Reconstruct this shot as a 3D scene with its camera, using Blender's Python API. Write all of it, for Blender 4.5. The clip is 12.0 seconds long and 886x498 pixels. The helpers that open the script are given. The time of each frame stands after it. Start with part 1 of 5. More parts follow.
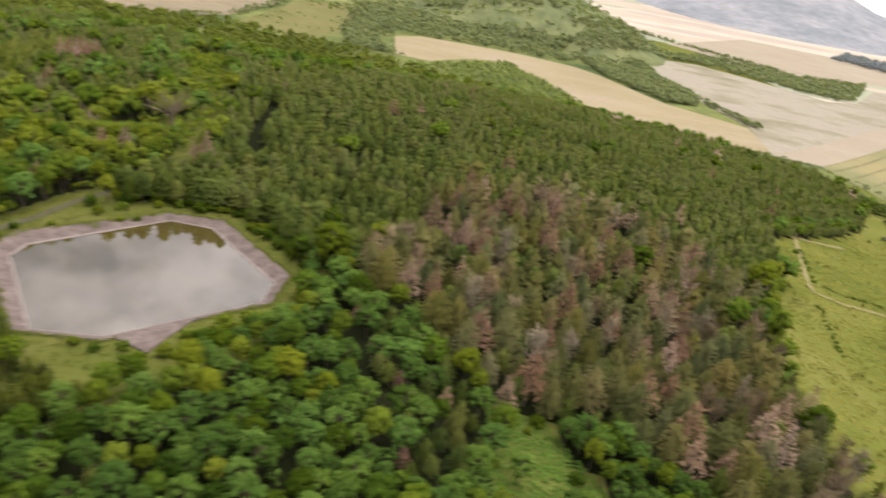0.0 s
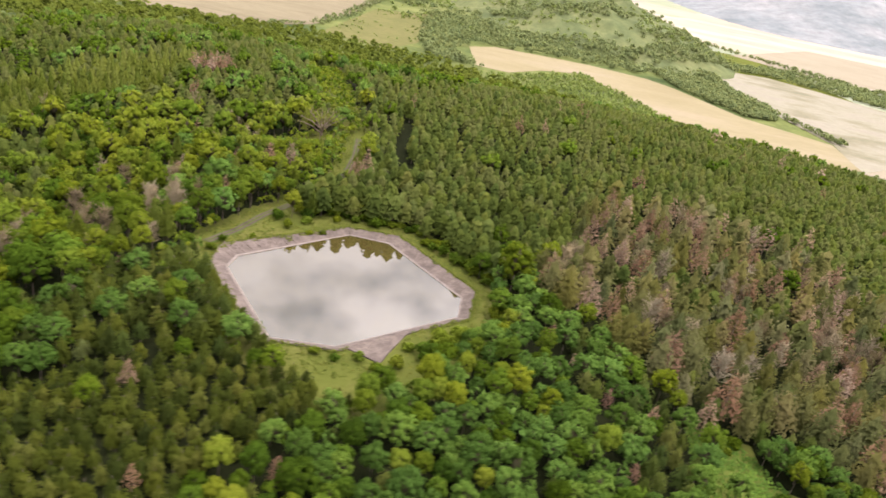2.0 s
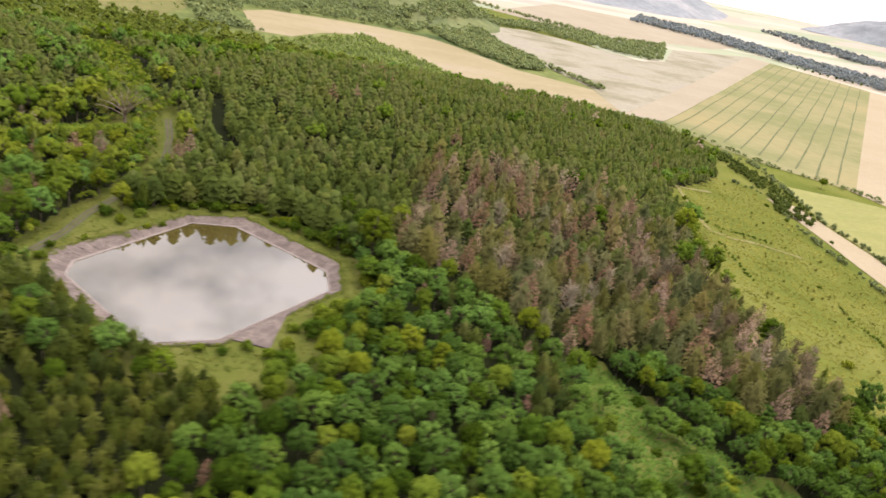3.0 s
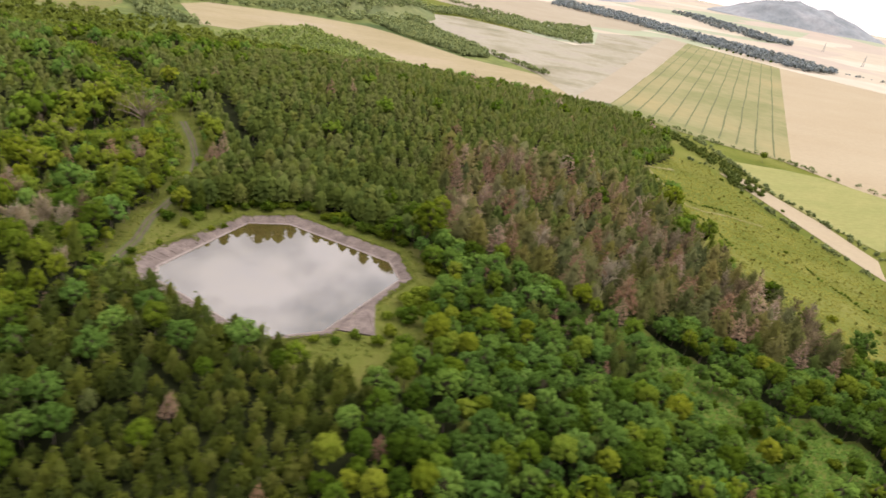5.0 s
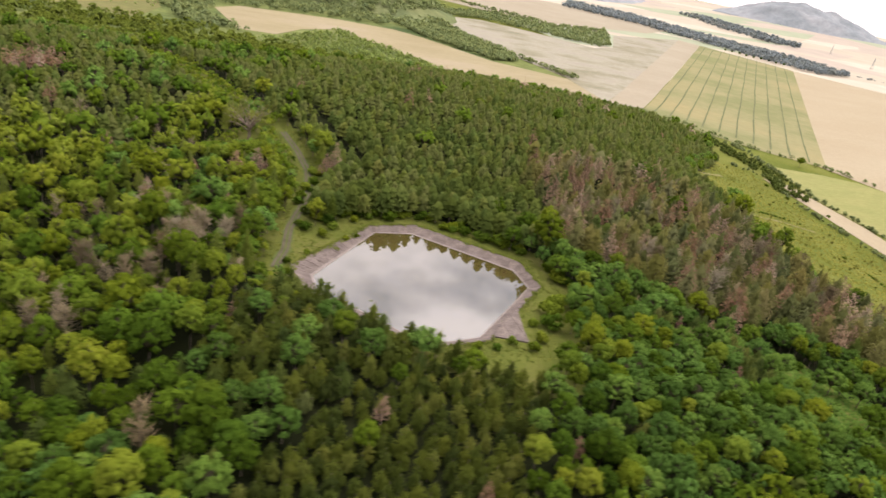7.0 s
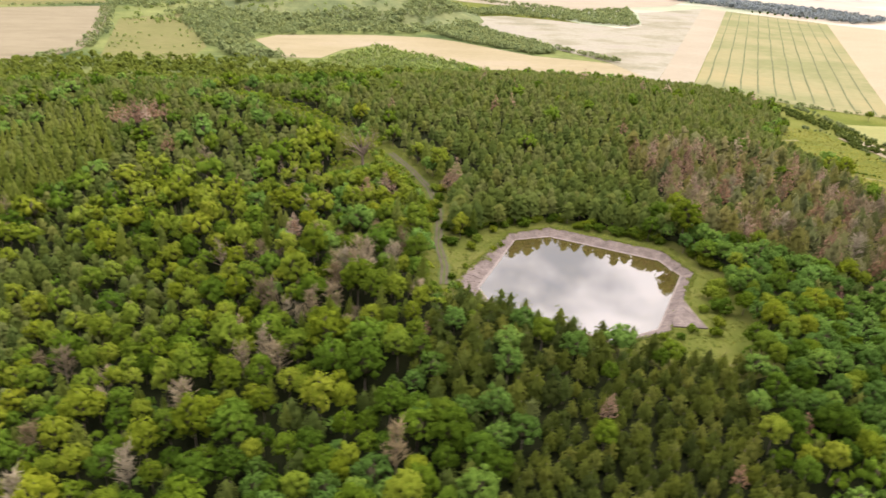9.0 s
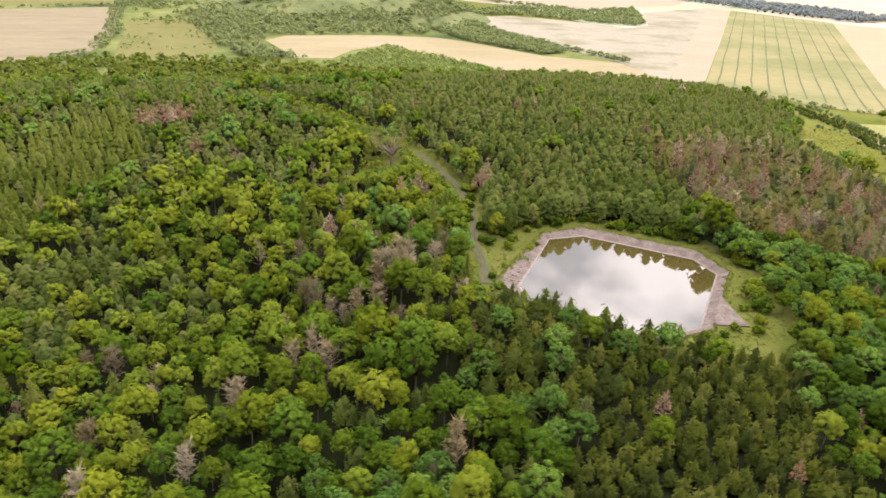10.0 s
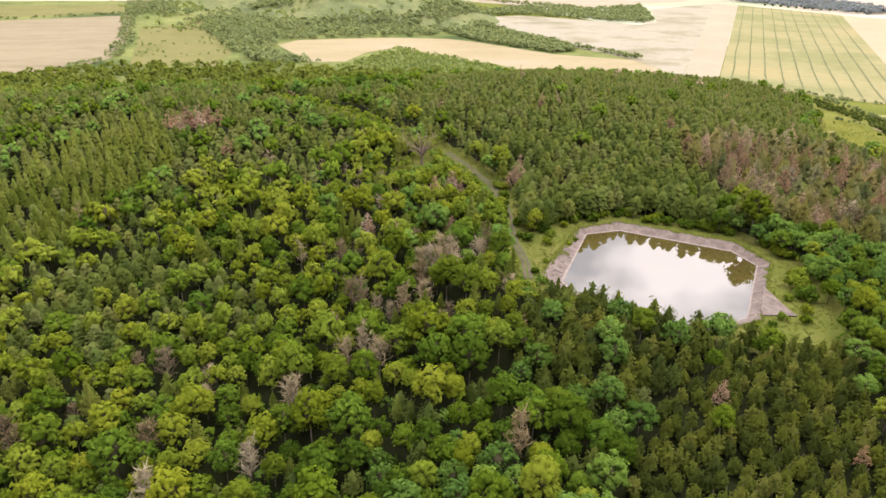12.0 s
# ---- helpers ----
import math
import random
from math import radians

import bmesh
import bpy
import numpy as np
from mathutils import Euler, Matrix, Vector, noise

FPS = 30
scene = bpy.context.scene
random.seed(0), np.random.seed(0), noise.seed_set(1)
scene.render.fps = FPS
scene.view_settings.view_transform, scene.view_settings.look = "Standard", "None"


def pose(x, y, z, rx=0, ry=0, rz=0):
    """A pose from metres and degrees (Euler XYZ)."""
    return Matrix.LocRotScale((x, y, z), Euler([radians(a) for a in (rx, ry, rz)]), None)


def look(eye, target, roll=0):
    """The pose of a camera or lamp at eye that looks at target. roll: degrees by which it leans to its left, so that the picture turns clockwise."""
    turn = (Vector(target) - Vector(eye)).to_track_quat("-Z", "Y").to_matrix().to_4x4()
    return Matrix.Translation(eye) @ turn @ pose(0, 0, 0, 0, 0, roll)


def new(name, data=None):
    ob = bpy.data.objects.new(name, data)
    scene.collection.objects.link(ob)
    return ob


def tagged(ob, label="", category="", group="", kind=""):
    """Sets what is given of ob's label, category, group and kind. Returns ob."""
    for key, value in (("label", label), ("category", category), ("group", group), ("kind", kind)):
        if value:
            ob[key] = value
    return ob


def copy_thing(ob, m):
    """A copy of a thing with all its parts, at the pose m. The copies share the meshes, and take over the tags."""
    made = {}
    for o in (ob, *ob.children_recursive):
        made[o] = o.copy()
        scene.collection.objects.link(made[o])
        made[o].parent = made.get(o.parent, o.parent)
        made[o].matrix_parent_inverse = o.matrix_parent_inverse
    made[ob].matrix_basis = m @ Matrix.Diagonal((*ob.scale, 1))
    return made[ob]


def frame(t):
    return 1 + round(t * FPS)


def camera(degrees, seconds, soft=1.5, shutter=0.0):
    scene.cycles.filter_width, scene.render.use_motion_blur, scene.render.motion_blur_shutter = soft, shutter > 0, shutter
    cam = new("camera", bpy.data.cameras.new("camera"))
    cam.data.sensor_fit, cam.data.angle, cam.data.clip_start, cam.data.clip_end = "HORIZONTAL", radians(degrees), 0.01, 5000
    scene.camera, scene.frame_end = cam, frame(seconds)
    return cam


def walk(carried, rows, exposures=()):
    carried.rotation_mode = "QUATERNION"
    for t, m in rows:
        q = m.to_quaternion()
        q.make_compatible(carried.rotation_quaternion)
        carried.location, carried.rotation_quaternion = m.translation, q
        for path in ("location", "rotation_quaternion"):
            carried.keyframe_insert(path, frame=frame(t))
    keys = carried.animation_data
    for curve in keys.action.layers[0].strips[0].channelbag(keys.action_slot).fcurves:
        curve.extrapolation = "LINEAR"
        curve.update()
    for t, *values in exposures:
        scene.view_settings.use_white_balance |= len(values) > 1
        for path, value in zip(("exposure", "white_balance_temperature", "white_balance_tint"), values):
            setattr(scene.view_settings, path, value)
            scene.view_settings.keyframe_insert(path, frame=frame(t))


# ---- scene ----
cam = camera(66.3, 12.0, soft=1.55, shutter=1.2)
PATH = [
    (0, (1.434, 2.672, 82.058), (1.572, 4.489, 81.235), 11.1),
    (0.5, (-7.243, 0.28, 82.364), (-7.181, 2.1, 81.538), 11.1),
    (1, (-17.293, -1.113, 82.083), (-17.253, 0.708, 81.257), 11.2),
    (1.5, (-25.967, -2.72, 82.168), (-25.943, -0.899, 81.34), 11.2),
    (2, (-35.519, -4.307, 82.196), (-35.493, -2.487, 81.366), 11.3),
    (2.5, (-42.813, -5.986, 82.505), (-42.49, -4.193, 81.68), 11.3),
    (3, (-53.218, -5.711, 81.572), (-52.586, -3.998, 80.757), 11.8),
    (3.2, (-57.172, -6.715, 81.774), (-56.541, -5.002, 80.958), 11.7),
    (4.8, (-86.175, -5.659, 80.576), (-85.343, -4.032, 79.764), 11.4),
    (5, (-89.512, -5.023, 80.34), (-88.679, -3.395, 79.529), 11.4),
    (5.5, (-97.996, -3.625, 80.189), (-97.163, -1.998, 79.378), 11.4),
    (6, (-107.043, -1.832, 80.082), (-106.209, -0.205, 79.272), 11.4),
    (6.5, (-115.524, 0.036, 80.046), (-114.689, 1.662, 79.235), 11.5),
    (7, (-124.721, 1.958, 80.086), (-123.886, 3.584, 79.274), 11.6),
    (7.5, (-133.262, 3.905, 80.238), (-132.425, 5.53, 79.426), 11.6),
    (7.7, (-137.465, 5.468, 80.115), (-136.636, 7.095, 79.298), 10.4),
    (9.3, (-159.321, 11.018, 80.267), (-158.584, 12.686, 79.446), 3.2),
    (9.5, (-161.597, 11.52, 80.423), (-160.859, 13.187, 79.601), 3.3),
    (10, (-166.105, 12.859, 80.33), (-165.366, 14.525, 79.507), 3.3),
    (10.5, (-169.524, 13.708, 80.241), (-168.791, 15.377, 79.419), 2.9),
    (11, (-172.186, 14.257, 80.136), (-171.462, 15.931, 79.315), 2.2),
    (11.5, (-173.99, 14.567, 79.959), (-173.27, 16.243, 79.138), 1.9),
    (12, (-175.331, 14.752, 79.364), (-174.611, 16.429, 78.544), 1.9),
]
EXPOSURE = 0.9
walk(cam, [(t, look(eye, target, roll)) for t, eye, target, roll in PATH],
     [(t, EXPOSURE + e, 7000, 24) for t, e in ((0, -0.58), (1.0, -0.28), (2.0, -0.2), (3.0, -0.38), (5.0, -0.58), (7.5, -0.5), (9.5, -0.14), (12.0, -0.12))])

SKY = 0.8        # radiance of the bright cloud

# ---- world and sun ----
world = bpy.data.worlds.new("overcast_sky")
scene.world = world
world.use_nodes = True
wn, wl = world.node_tree.nodes, world.node_tree.links
wn.clear()
w_out, w_bg, w_sky = wn.new("ShaderNodeOutputWorld"), wn.new("ShaderNodeBackground"), wn.new("ShaderNodeTexSky")
w_sky.sky_type, w_sky.sun_disc = "NISHITA", False
w_sky.sun_elevation, w_sky.sun_rotation = radians(73), radians(63)
w_co, w_map, w_noise, w_ramp = wn.new("ShaderNodeTexCoord"), wn.new("ShaderNodeMapping"), wn.new("ShaderNodeTexNoise"), wn.new("ShaderNodeValToRGB")
w_map.inputs["Scale"].default_value, w_map.inputs["Location"].default_value = (3.6, 3.6, 7.0), (1.39, 14.11, 26.47)
w_noise.inputs["Scale"].default_value, w_noise.inputs["Detail"].default_value, w_noise.inputs["Roughness"].default_value = 1.3, 6.0, 0.55
w_ramp.color_ramp.elements[0].position, w_ramp.color_ramp.elements[0].color = 0.40, (0.62, 0.74, 0.92, 1)
w_ramp.color_ramp.elements[1].position, w_ramp.color_ramp.elements[1].color = 0.57, (1.76, 1.83, 1.92, 1)
w_dim, w_mix = wn.new("ShaderNodeMixRGB"), wn.new("ShaderNodeMixRGB")
w_dim.blend_type, w_dim.inputs[0].default_value, w_dim.inputs[2].default_value = "MULTIPLY", 1.0, (0.1, 0.1, 0.1, 1)
w_mix.inputs[0].default_value = 0.82
wl.new(w_co.outputs["Generated"], w_map.inputs["Vector"])
wl.new(w_map.outputs["Vector"], w_noise.inputs["Vector"])
wl.new(w_noise.outputs["Fac"], w_ramp.inputs["Fac"])
wl.new(w_sky.outputs["Color"], w_dim.inputs[1])
wl.new(w_dim.outputs["Color"], w_mix.inputs[1])
wl.new(w_ramp.outputs["Color"], w_mix.inputs[2])
# an overcast sky is brighter overhead than low down
w_sep, w_up, w_grad = wn.new("ShaderNodeSeparateXYZ"), wn.new("ShaderNodeMapRange"), wn.new("ShaderNodeMixRGB")
w_up.inputs["To Min"].default_value, w_up.inputs["To Max"].default_value = 0.72, 1.15
w_grad.blend_type, w_grad.inputs[0].default_value = "MULTIPLY", 1.0
wl.new(w_co.outputs["Generated"], w_sep.inputs[0])
wl.new(w_sep.outputs["Z"], w_up.inputs["Value"])
wl.new(w_mix.outputs["Color"], w_grad.inputs[1])
wl.new(w_up.outputs["Result"], w_grad.inputs[2])
# low over the plain the cloud is lost in bright haze
w_low, w_haze = wn.new("ShaderNodeMapRange"), wn.new("ShaderNodeMixRGB")
w_low.inputs["From Min"].default_value, w_low.inputs["From Max"].default_value = 0.05, 0.3
w_low.inputs["To Min"].default_value, w_low.inputs["To Max"].default_value = 1.0, 0.0
w_haze.inputs[2].default_value = (1.5, 1.49, 1.48, 1)
wl.new(w_sep.outputs["Z"], w_low.inputs["Value"])
wl.new(w_low.outputs["Result"], w_haze.inputs[0])
wl.new(w_grad.outputs["Color"], w_haze.inputs[1])
# the sun's glow through thin cloud
w_dot, w_near, w_glow = wn.new("ShaderNodeVectorMath"), wn.new("ShaderNodeMapRange"), wn.new("ShaderNodeMixRGB")
w_dot.operation, w_dot.inputs[1].default_value = "DOT_PRODUCT", (0.256, 0.128, 0.958)
w_near.interpolation_type = "SMOOTHSTEP"
w_near.inputs["From Min"].default_value, w_near.inputs["From Max"].default_value = 0.3, 1.0
w_near.inputs["To Min"].default_value, w_near.inputs["To Max"].default_value = 1.0, 2.8
w_glow.blend_type, w_glow.inputs[0].default_value = "MULTIPLY", 1.0
wl.new(w_co.outputs["Generated"], w_dot.inputs[0])
wl.new(w_dot.outputs["Value"], w_near.inputs["Value"])
wl.new(w_haze.outputs["Color"], w_glow.inputs[1])
wl.new(w_near.outputs["Result"], w_glow.inputs[2])
wl.new(w_glow.outputs["Color"], w_bg.inputs["Color"])
w_bg.inputs["Strength"].default_value = SKY
wl.new(w_bg.outputs["Background"], w_out.inputs["Surface"])

sun = new("sun", bpy.data.lights.new("sun", "SUN"))
sun.data.energy, sun.data.angle, sun.data.color = 1.5, radians(40), (1.0, 0.95, 0.87)
sun.matrix_basis = look((0, 0, 300), (-80, -40, 0))


# ---- materials ----
def node_material(name):
    m = bpy.data.materials.new(name)
    m.use_nodes = True
    n, l = m.node_tree.nodes, m.node_tree.links
    return m, n, l, n["Principled BSDF"]


def ramp_of(n, stops):
    r = n.new("ShaderNodeValToRGB")
    e = r.color_ramp.elements
    while len(e) < len(stops):
        e.new(0.5)
    for slot, (at, rgb) in zip(e, stops):
        slot.position, slot.color = at, (*rgb, 1)
    return r


def noise_of(n, l, scale, detail=4.0, rough=0.6, stretch=(1, 1, 1)):
    g, mp, t = n.new("ShaderNodeNewGeometry"), n.new("ShaderNodeMapping"), n.new("ShaderNodeTexNoise")
    mp.inputs["Scale"].default_value = stretch
    t.inputs["Scale"].default_value, t.inputs["Detail"].default_value, t.inputs["Roughness"].default_value = scale, detail, rough
    l.new(g.outputs["Position"], mp.inputs["Vector"])
    l.new(mp.outputs["Vector"], t.inputs["Vector"])
    return t


def mixed(n, l, a, b, fac, how="MIX"):
    m = n.new("ShaderNodeMixRGB")
    m.blend_type = how
    for slot, v in zip((0, 1, 2), (fac, a, b)):
        if isinstance(v, (int, float)):
            m.inputs[slot].default_value = v
        elif isinstance(v, tuple):
            m.inputs[slot].default_value = (*v, 1)
        else:
            l.new(v, m.inputs[slot])
    return m.outputs["Color"]


def summed(n, l, a, wa, b, wb):
    m1, m2 = n.new("ShaderNodeMath"), n.new("ShaderNodeMath")
    m1.operation, m2.operation = "MULTIPLY", "MULTIPLY_ADD"
    l.new(a, m1.inputs[0])
    m1.inputs[1].default_value = wa
    l.new(b, m2.inputs[0])
    m2.inputs[1].default_value = wb
    l.new(m1.outputs[0], m2.inputs[2])
    return m2.outputs[0]


def foliage(name, stops, joined, through_light=0.25, grain=0.45, hue_range=1.0):
    """Leaves or needles. joined: each tree's own shade comes from the face attribute "tone", else from its object."""
    m, n, l, p = node_material(name)
    if joined:
        src = n.new("ShaderNodeAttribute")
        src.attribute_name = "tone"
        tone = src.outputs["Fac"]
    else:
        tone = n.new("ShaderNodeObjectInfo").outputs["Random"]
    island = n.new("ShaderNodeNewGeometry").outputs["Random Per Island"]
    ramp = ramp_of(n, stops)
    l.new(summed(n, l, tone, 1 - grain, island, grain), ramp.inputs["Fac"])
    fine = noise_of(n, l, 5.5, 3.0, 0.75)
    spots = ramp_of(n, [(0.32, (0.68, 0.68, 0.66)), (0.68, (1.24, 1.24, 1.21))])
    l.new(fine.outputs["Fac"], spots.inputs["Fac"])
    col = mixed(n, l, ramp.outputs["Color"], spots.outputs["Color"], 1.0, "MULTIPLY")
    # some trees are bluer, some yellower than their neighbours
    spin, part_of = n.new("ShaderNodeMath"), n.new("ShaderNodeMath")
    spin.operation, spin.inputs[1].default_value, part_of.operation = "MULTIPLY", 17.3, "FRACT"
    l.new(tone, spin.inputs[0])
    l.new(spin.outputs[0], part_of.inputs[0])
    hue = ramp_of(n, [(0.0, (0.88, 0.98, 1.16)), (0.3, (0.97, 1.0, 1.03)), (0.7, (1.03, 1.0, 0.92)), (1.0, (1.10, 1.02, 0.78))])
    l.new(part_of.outputs[0], hue.inputs["Fac"])
    col = mixed(n, l, col, hue.outputs["Color"], hue_range, "MULTIPLY")
    n.remove(p)
    dif, tra, mix = n.new("ShaderNodeBsdfDiffuse"), n.new("ShaderNodeBsdfTranslucent"), n.new("ShaderNodeMixShader")
    l.new(col, dif.inputs["Color"])
    l.new(col, tra.inputs["Color"])
    bp = n.new("ShaderNodeBump")
    bp.inputs["Strength"].default_value, bp.inputs["Distance"].default_value = 0.7, 0.35
    l.new(fine.outputs["Fac"], bp.inputs["Height"])
    # tufts of leaves catch the light as the rounded bough that they cover
    bough, turned, lean, sum_up = n.new("ShaderNodeAttribute"), n.new("ShaderNodeVectorTransform"), n.new("ShaderNodeVectorMath"), n.new("ShaderNodeVectorMath")
    bough.attribute_name = "bough"
    turned.vector_type, turned.convert_from, turned.convert_to = "VECTOR", "OBJECT", "WORLD"
    lean.operation, lean.inputs["Scale"].default_value = "SCALE", 1.2
    sum_up.operation = "ADD"
    l.new(bough.outputs["Vector"], turned.inputs["Vector"])
    l.new(turned.outputs["Vector"], lean.inputs[0])
    l.new(lean.outputs["Vector"], sum_up.inputs[0])
    l.new(bp.outputs["Normal"], sum_up.inputs[1])
    unit = n.new("ShaderNodeVectorMath")
    unit.operation = "NORMALIZE"
    l.new(sum_up.outputs["Vector"], unit.inputs[0])
    l.new(unit.outputs["Vector"], dif.inputs["Normal"])
    mix.inputs[0].default_value = through_light
    l.new(dif.outputs[0], mix.inputs[1])
    l.new(tra.outputs[0], mix.inputs[2])
    l.new(mix.outputs[0], n["Material Output"].inputs["Surface"])
    return m


def surface(name, big, fine, big_scale, fine_scale, rough=0.95, bump=0.0, stretch=(1, 1, 1), fine_amount=0.5):
    """A matt surface of two noises: wide patches of the colours in big, and grain in fine."""
    m, n, l, p = node_material(name)
    a, b = noise_of(n, l, big_scale, 5.0, 0.62, stretch), noise_of(n, l, fine_scale, 4.0, 0.7, stretch)
    ra, rb = ramp_of(n, big), ramp_of(n, fine)
    l.new(a.outputs["Fac"], ra.inputs["Fac"])
    l.new(b.outputs["Fac"], rb.inputs["Fac"])
    l.new(mixed(n, l, ra.outputs["Color"], rb.outputs["Color"], fine_amount, "MULTIPLY"), p.inputs["Base Color"])
    p.inputs["Roughness"].default_value = rough
    p.inputs["Specular IOR Level"].default_value = 0.02
    if bump:
        bp = n.new("ShaderNodeBump")
        bp.inputs["Strength"].default_value, bp.inputs["Distance"].default_value = 0.6, bump
        l.new(b.outputs["Fac"], bp.inputs["Height"])
        l.new(bp.outputs["Normal"], p.inputs["Normal"])
    return m


GREY2 = [(0.3, (0.7, 0.7, 0.7)), (0.7, (1.2, 1.2, 1.2))]
GREEN = {
    "broadleaf": [(0.10, (0.031, 0.058, 0.007)), (0.40, (0.052, 0.092, 0.009)), (0.70, (0.086, 0.140, 0.013)), (0.95, (0.117, 0.168, 0.018))],
    "ash": [(0.10, (0.064, 0.101, 0.010)), (0.40, (0.100, 0.139, 0.013)), (0.70, (0.154, 0.197, 0.019)), (0.95, (0.179, 0.207, 0.026))],
    "grove": [(0.10, (0.047, 0.093, 0.015)), (0.40, (0.071, 0.132, 0.024)), (0.70, (0.102, 0.181, 0.031)), (0.95, (0.141, 0.219, 0.039))],
    "larch": [(0.10, (0.072, 0.097, 0.013)), (0.45, (0.097, 0.122, 0.020)), (0.75, (0.122, 0.149, 0.026)), (0.95, (0.133, 0.152, 0.031))],
    "pine": [(0.10, (0.050, 0.072, 0.016)), (0.45, (0.067, 0.090, 0.019)), (0.75, (0.096, 0.122, 0.026)), (0.95, (0.107, 0.119, 0.034))],
    "young_pine": [(0.10, (0.033, 0.044, 0.010)), (0.45, (0.054, 0.070, 0.012)), (0.75, (0.078, 0.093, 0.014)), (0.95, (0.107, 0.115, 0.024))],
    "old_pine": [(0.10, (0.073, 0.080, 0.026)), (0.45, (0.102, 0.107, 0.033)), (0.75, (0.143, 0.138, 0.049)), (0.95, (0.160, 0.140, 0.060))],
    "dying": [(0.10, (0.176, 0.100, 0.064)), (0.40, (0.182, 0.112, 0.067)), (0.70, (0.218, 0.144, 0.091)), (0.95, (0.293, 0.210, 0.145))],
    "bare": [(0.10, (0.118, 0.088, 0.048)), (0.5, (0.192, 0.150, 0.088)), (0.95, (0.268, 0.220, 0.139))],
    # leaf colour of the valley woods, paled to stand in for haze
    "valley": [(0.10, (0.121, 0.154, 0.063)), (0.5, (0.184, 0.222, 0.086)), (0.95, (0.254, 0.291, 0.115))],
    # grey haze mixed into the leaf colour of the far shelter belts
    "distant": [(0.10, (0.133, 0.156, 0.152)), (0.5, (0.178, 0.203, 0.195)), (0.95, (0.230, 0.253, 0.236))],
    "tussock": [(0.10, (0.113, 0.122, 0.024)), (0.5, (0.169, 0.170, 0.035)), (0.95, (0.242, 0.226, 0.056))],
    "bank": [(0.10, (0.065, 0.088, 0.016)), (0.5, (0.097, 0.118, 0.022)), (0.95, (0.147, 0.147, 0.036))],
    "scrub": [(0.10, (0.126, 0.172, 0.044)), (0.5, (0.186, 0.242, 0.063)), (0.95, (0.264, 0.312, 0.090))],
}
LEAF = {(k, j): foliage(k + ("_canopy" if j else "_foliage"), s, j, {"dying": 0.05, "bare": 0.05, "valley": 0.4, "scrub": 0.4}.get(k, 0.28), 0.34 if k in ("broadleaf", "ash", "grove", "valley", "scrub") else 0.12, 1.0 if k in ("broadleaf", "ash", "old_pine") else 0.6 if k in ("grove", "pine") else 0.4) for k, s in GREEN.items() for j in (False, True)}
# brown inner twigs, with the shade deep in a crown put into the colour
SHADED_TWIGS = surface("shaded_inner_twigs", [(0.3, (0.040, 0.036, 0.018)), (0.7, (0.066, 0.060, 0.030))], GREY2, 0.8, 5.0)
BARK = surface("bark", [(0.3, (0.10, 0.075, 0.055)), (0.7, (0.19, 0.15, 0.12))], GREY2, 0.8, 6.0)
DEADWOOD = surface("dead_wood", [(0.3, (0.150, 0.112, 0.082)), (0.7, (0.250, 0.195, 0.150))], GREY2, 0.8, 6.0)
GRASS = surface("grass_ground", [(0.25, (0.050, 0.078, 0.014)), (0.45, (0.082, 0.105, 0.021)), (0.6, (0.120, 0.125, 0.031)), (0.8, (0.165, 0.145, 0.052))], GREY2, 0.035, 0.9, 0.95, 0.15)
BANK_GRASS = surface("bank_grass", [(0.25, (0.060, 0.076, 0.014)), (0.5, (0.085, 0.096, 0.020)), (0.75, (0.118, 0.110, 0.034))], GREY2, 0.09, 1.4, 0.95, 0.12)
# forest litter, its colour darkened to stand in for shade between the trees
SHADED_LITTER = surface("shaded_forest_floor", [(0.3, (0.008, 0.010, 0.004)), (0.55, (0.013, 0.016, 0.006)), (0.8, (0.022, 0.024, 0.009))], GREY2, 0.06, 1.2, 0.95, 0.1)
MEADOW = surface("slope_meadow", [(0.25, (0.056, 0.079, 0.013)), (0.5, (0.101, 0.115, 0.021)), (0.75, (0.142, 0.141, 0.037))], GREY2, 0.025, 0.5, 0.95, 0.15)
STRAW = surface("ripe_wheat", [(0.25, (0.200, 0.164, 0.086)), (0.5, (0.239, 0.201, 0.114)), (0.75, (0.263, 0.219, 0.145))], GREY2, 0.007, 0.12, 0.95, 0.0, (1, 2.5, 1), 0.3)
STUBBLE = surface("mown_stubble", [(0.20, (0.128, 0.130, 0.083)), (0.36, (0.188, 0.171, 0.110)), (0.5, (0.244, 0.225, 0.160)), (0.75, (0.235, 0.204, 0.160))], GREY2, 0.012, 0.15, 0.95, 0.0, (1, 1.35, 1), 0.4)
PALE = surface("pale_straw", [(0.3, (0.239, 0.202, 0.136)), (0.7, (0.268, 0.236, 0.164))], GREY2, 0.01, 0.2, 0.95, 0.0, (1, 1, 1), 0.2)
YELLOW = surface("yellowing_crop", [(0.3, (0.171, 0.180, 0.062)), (0.7, (0.221, 0.209, 0.078))], GREY2, 0.02, 0.15, 0.95, 0.0, (1, 3, 1), 0.4)
FURROWED = surface("furrowed_stubble", [(0.3, (0.167, 0.141, 0.085)), (0.5, (0.195, 0.165, 0.102)), (0.7, (0.215, 0.181, 0.113))], GREY2, 0.02, 0.16, 0.95, 0.0, (0.22, 1.6, 1), 0.6)
GOLD = surface("golden_stubble", [(0.3, (0.264, 0.215, 0.133)), (0.7, (0.286, 0.240, 0.153))], GREY2, 0.006, 0.2, 0.95, 0.0, (1, 2, 1), 0.25)
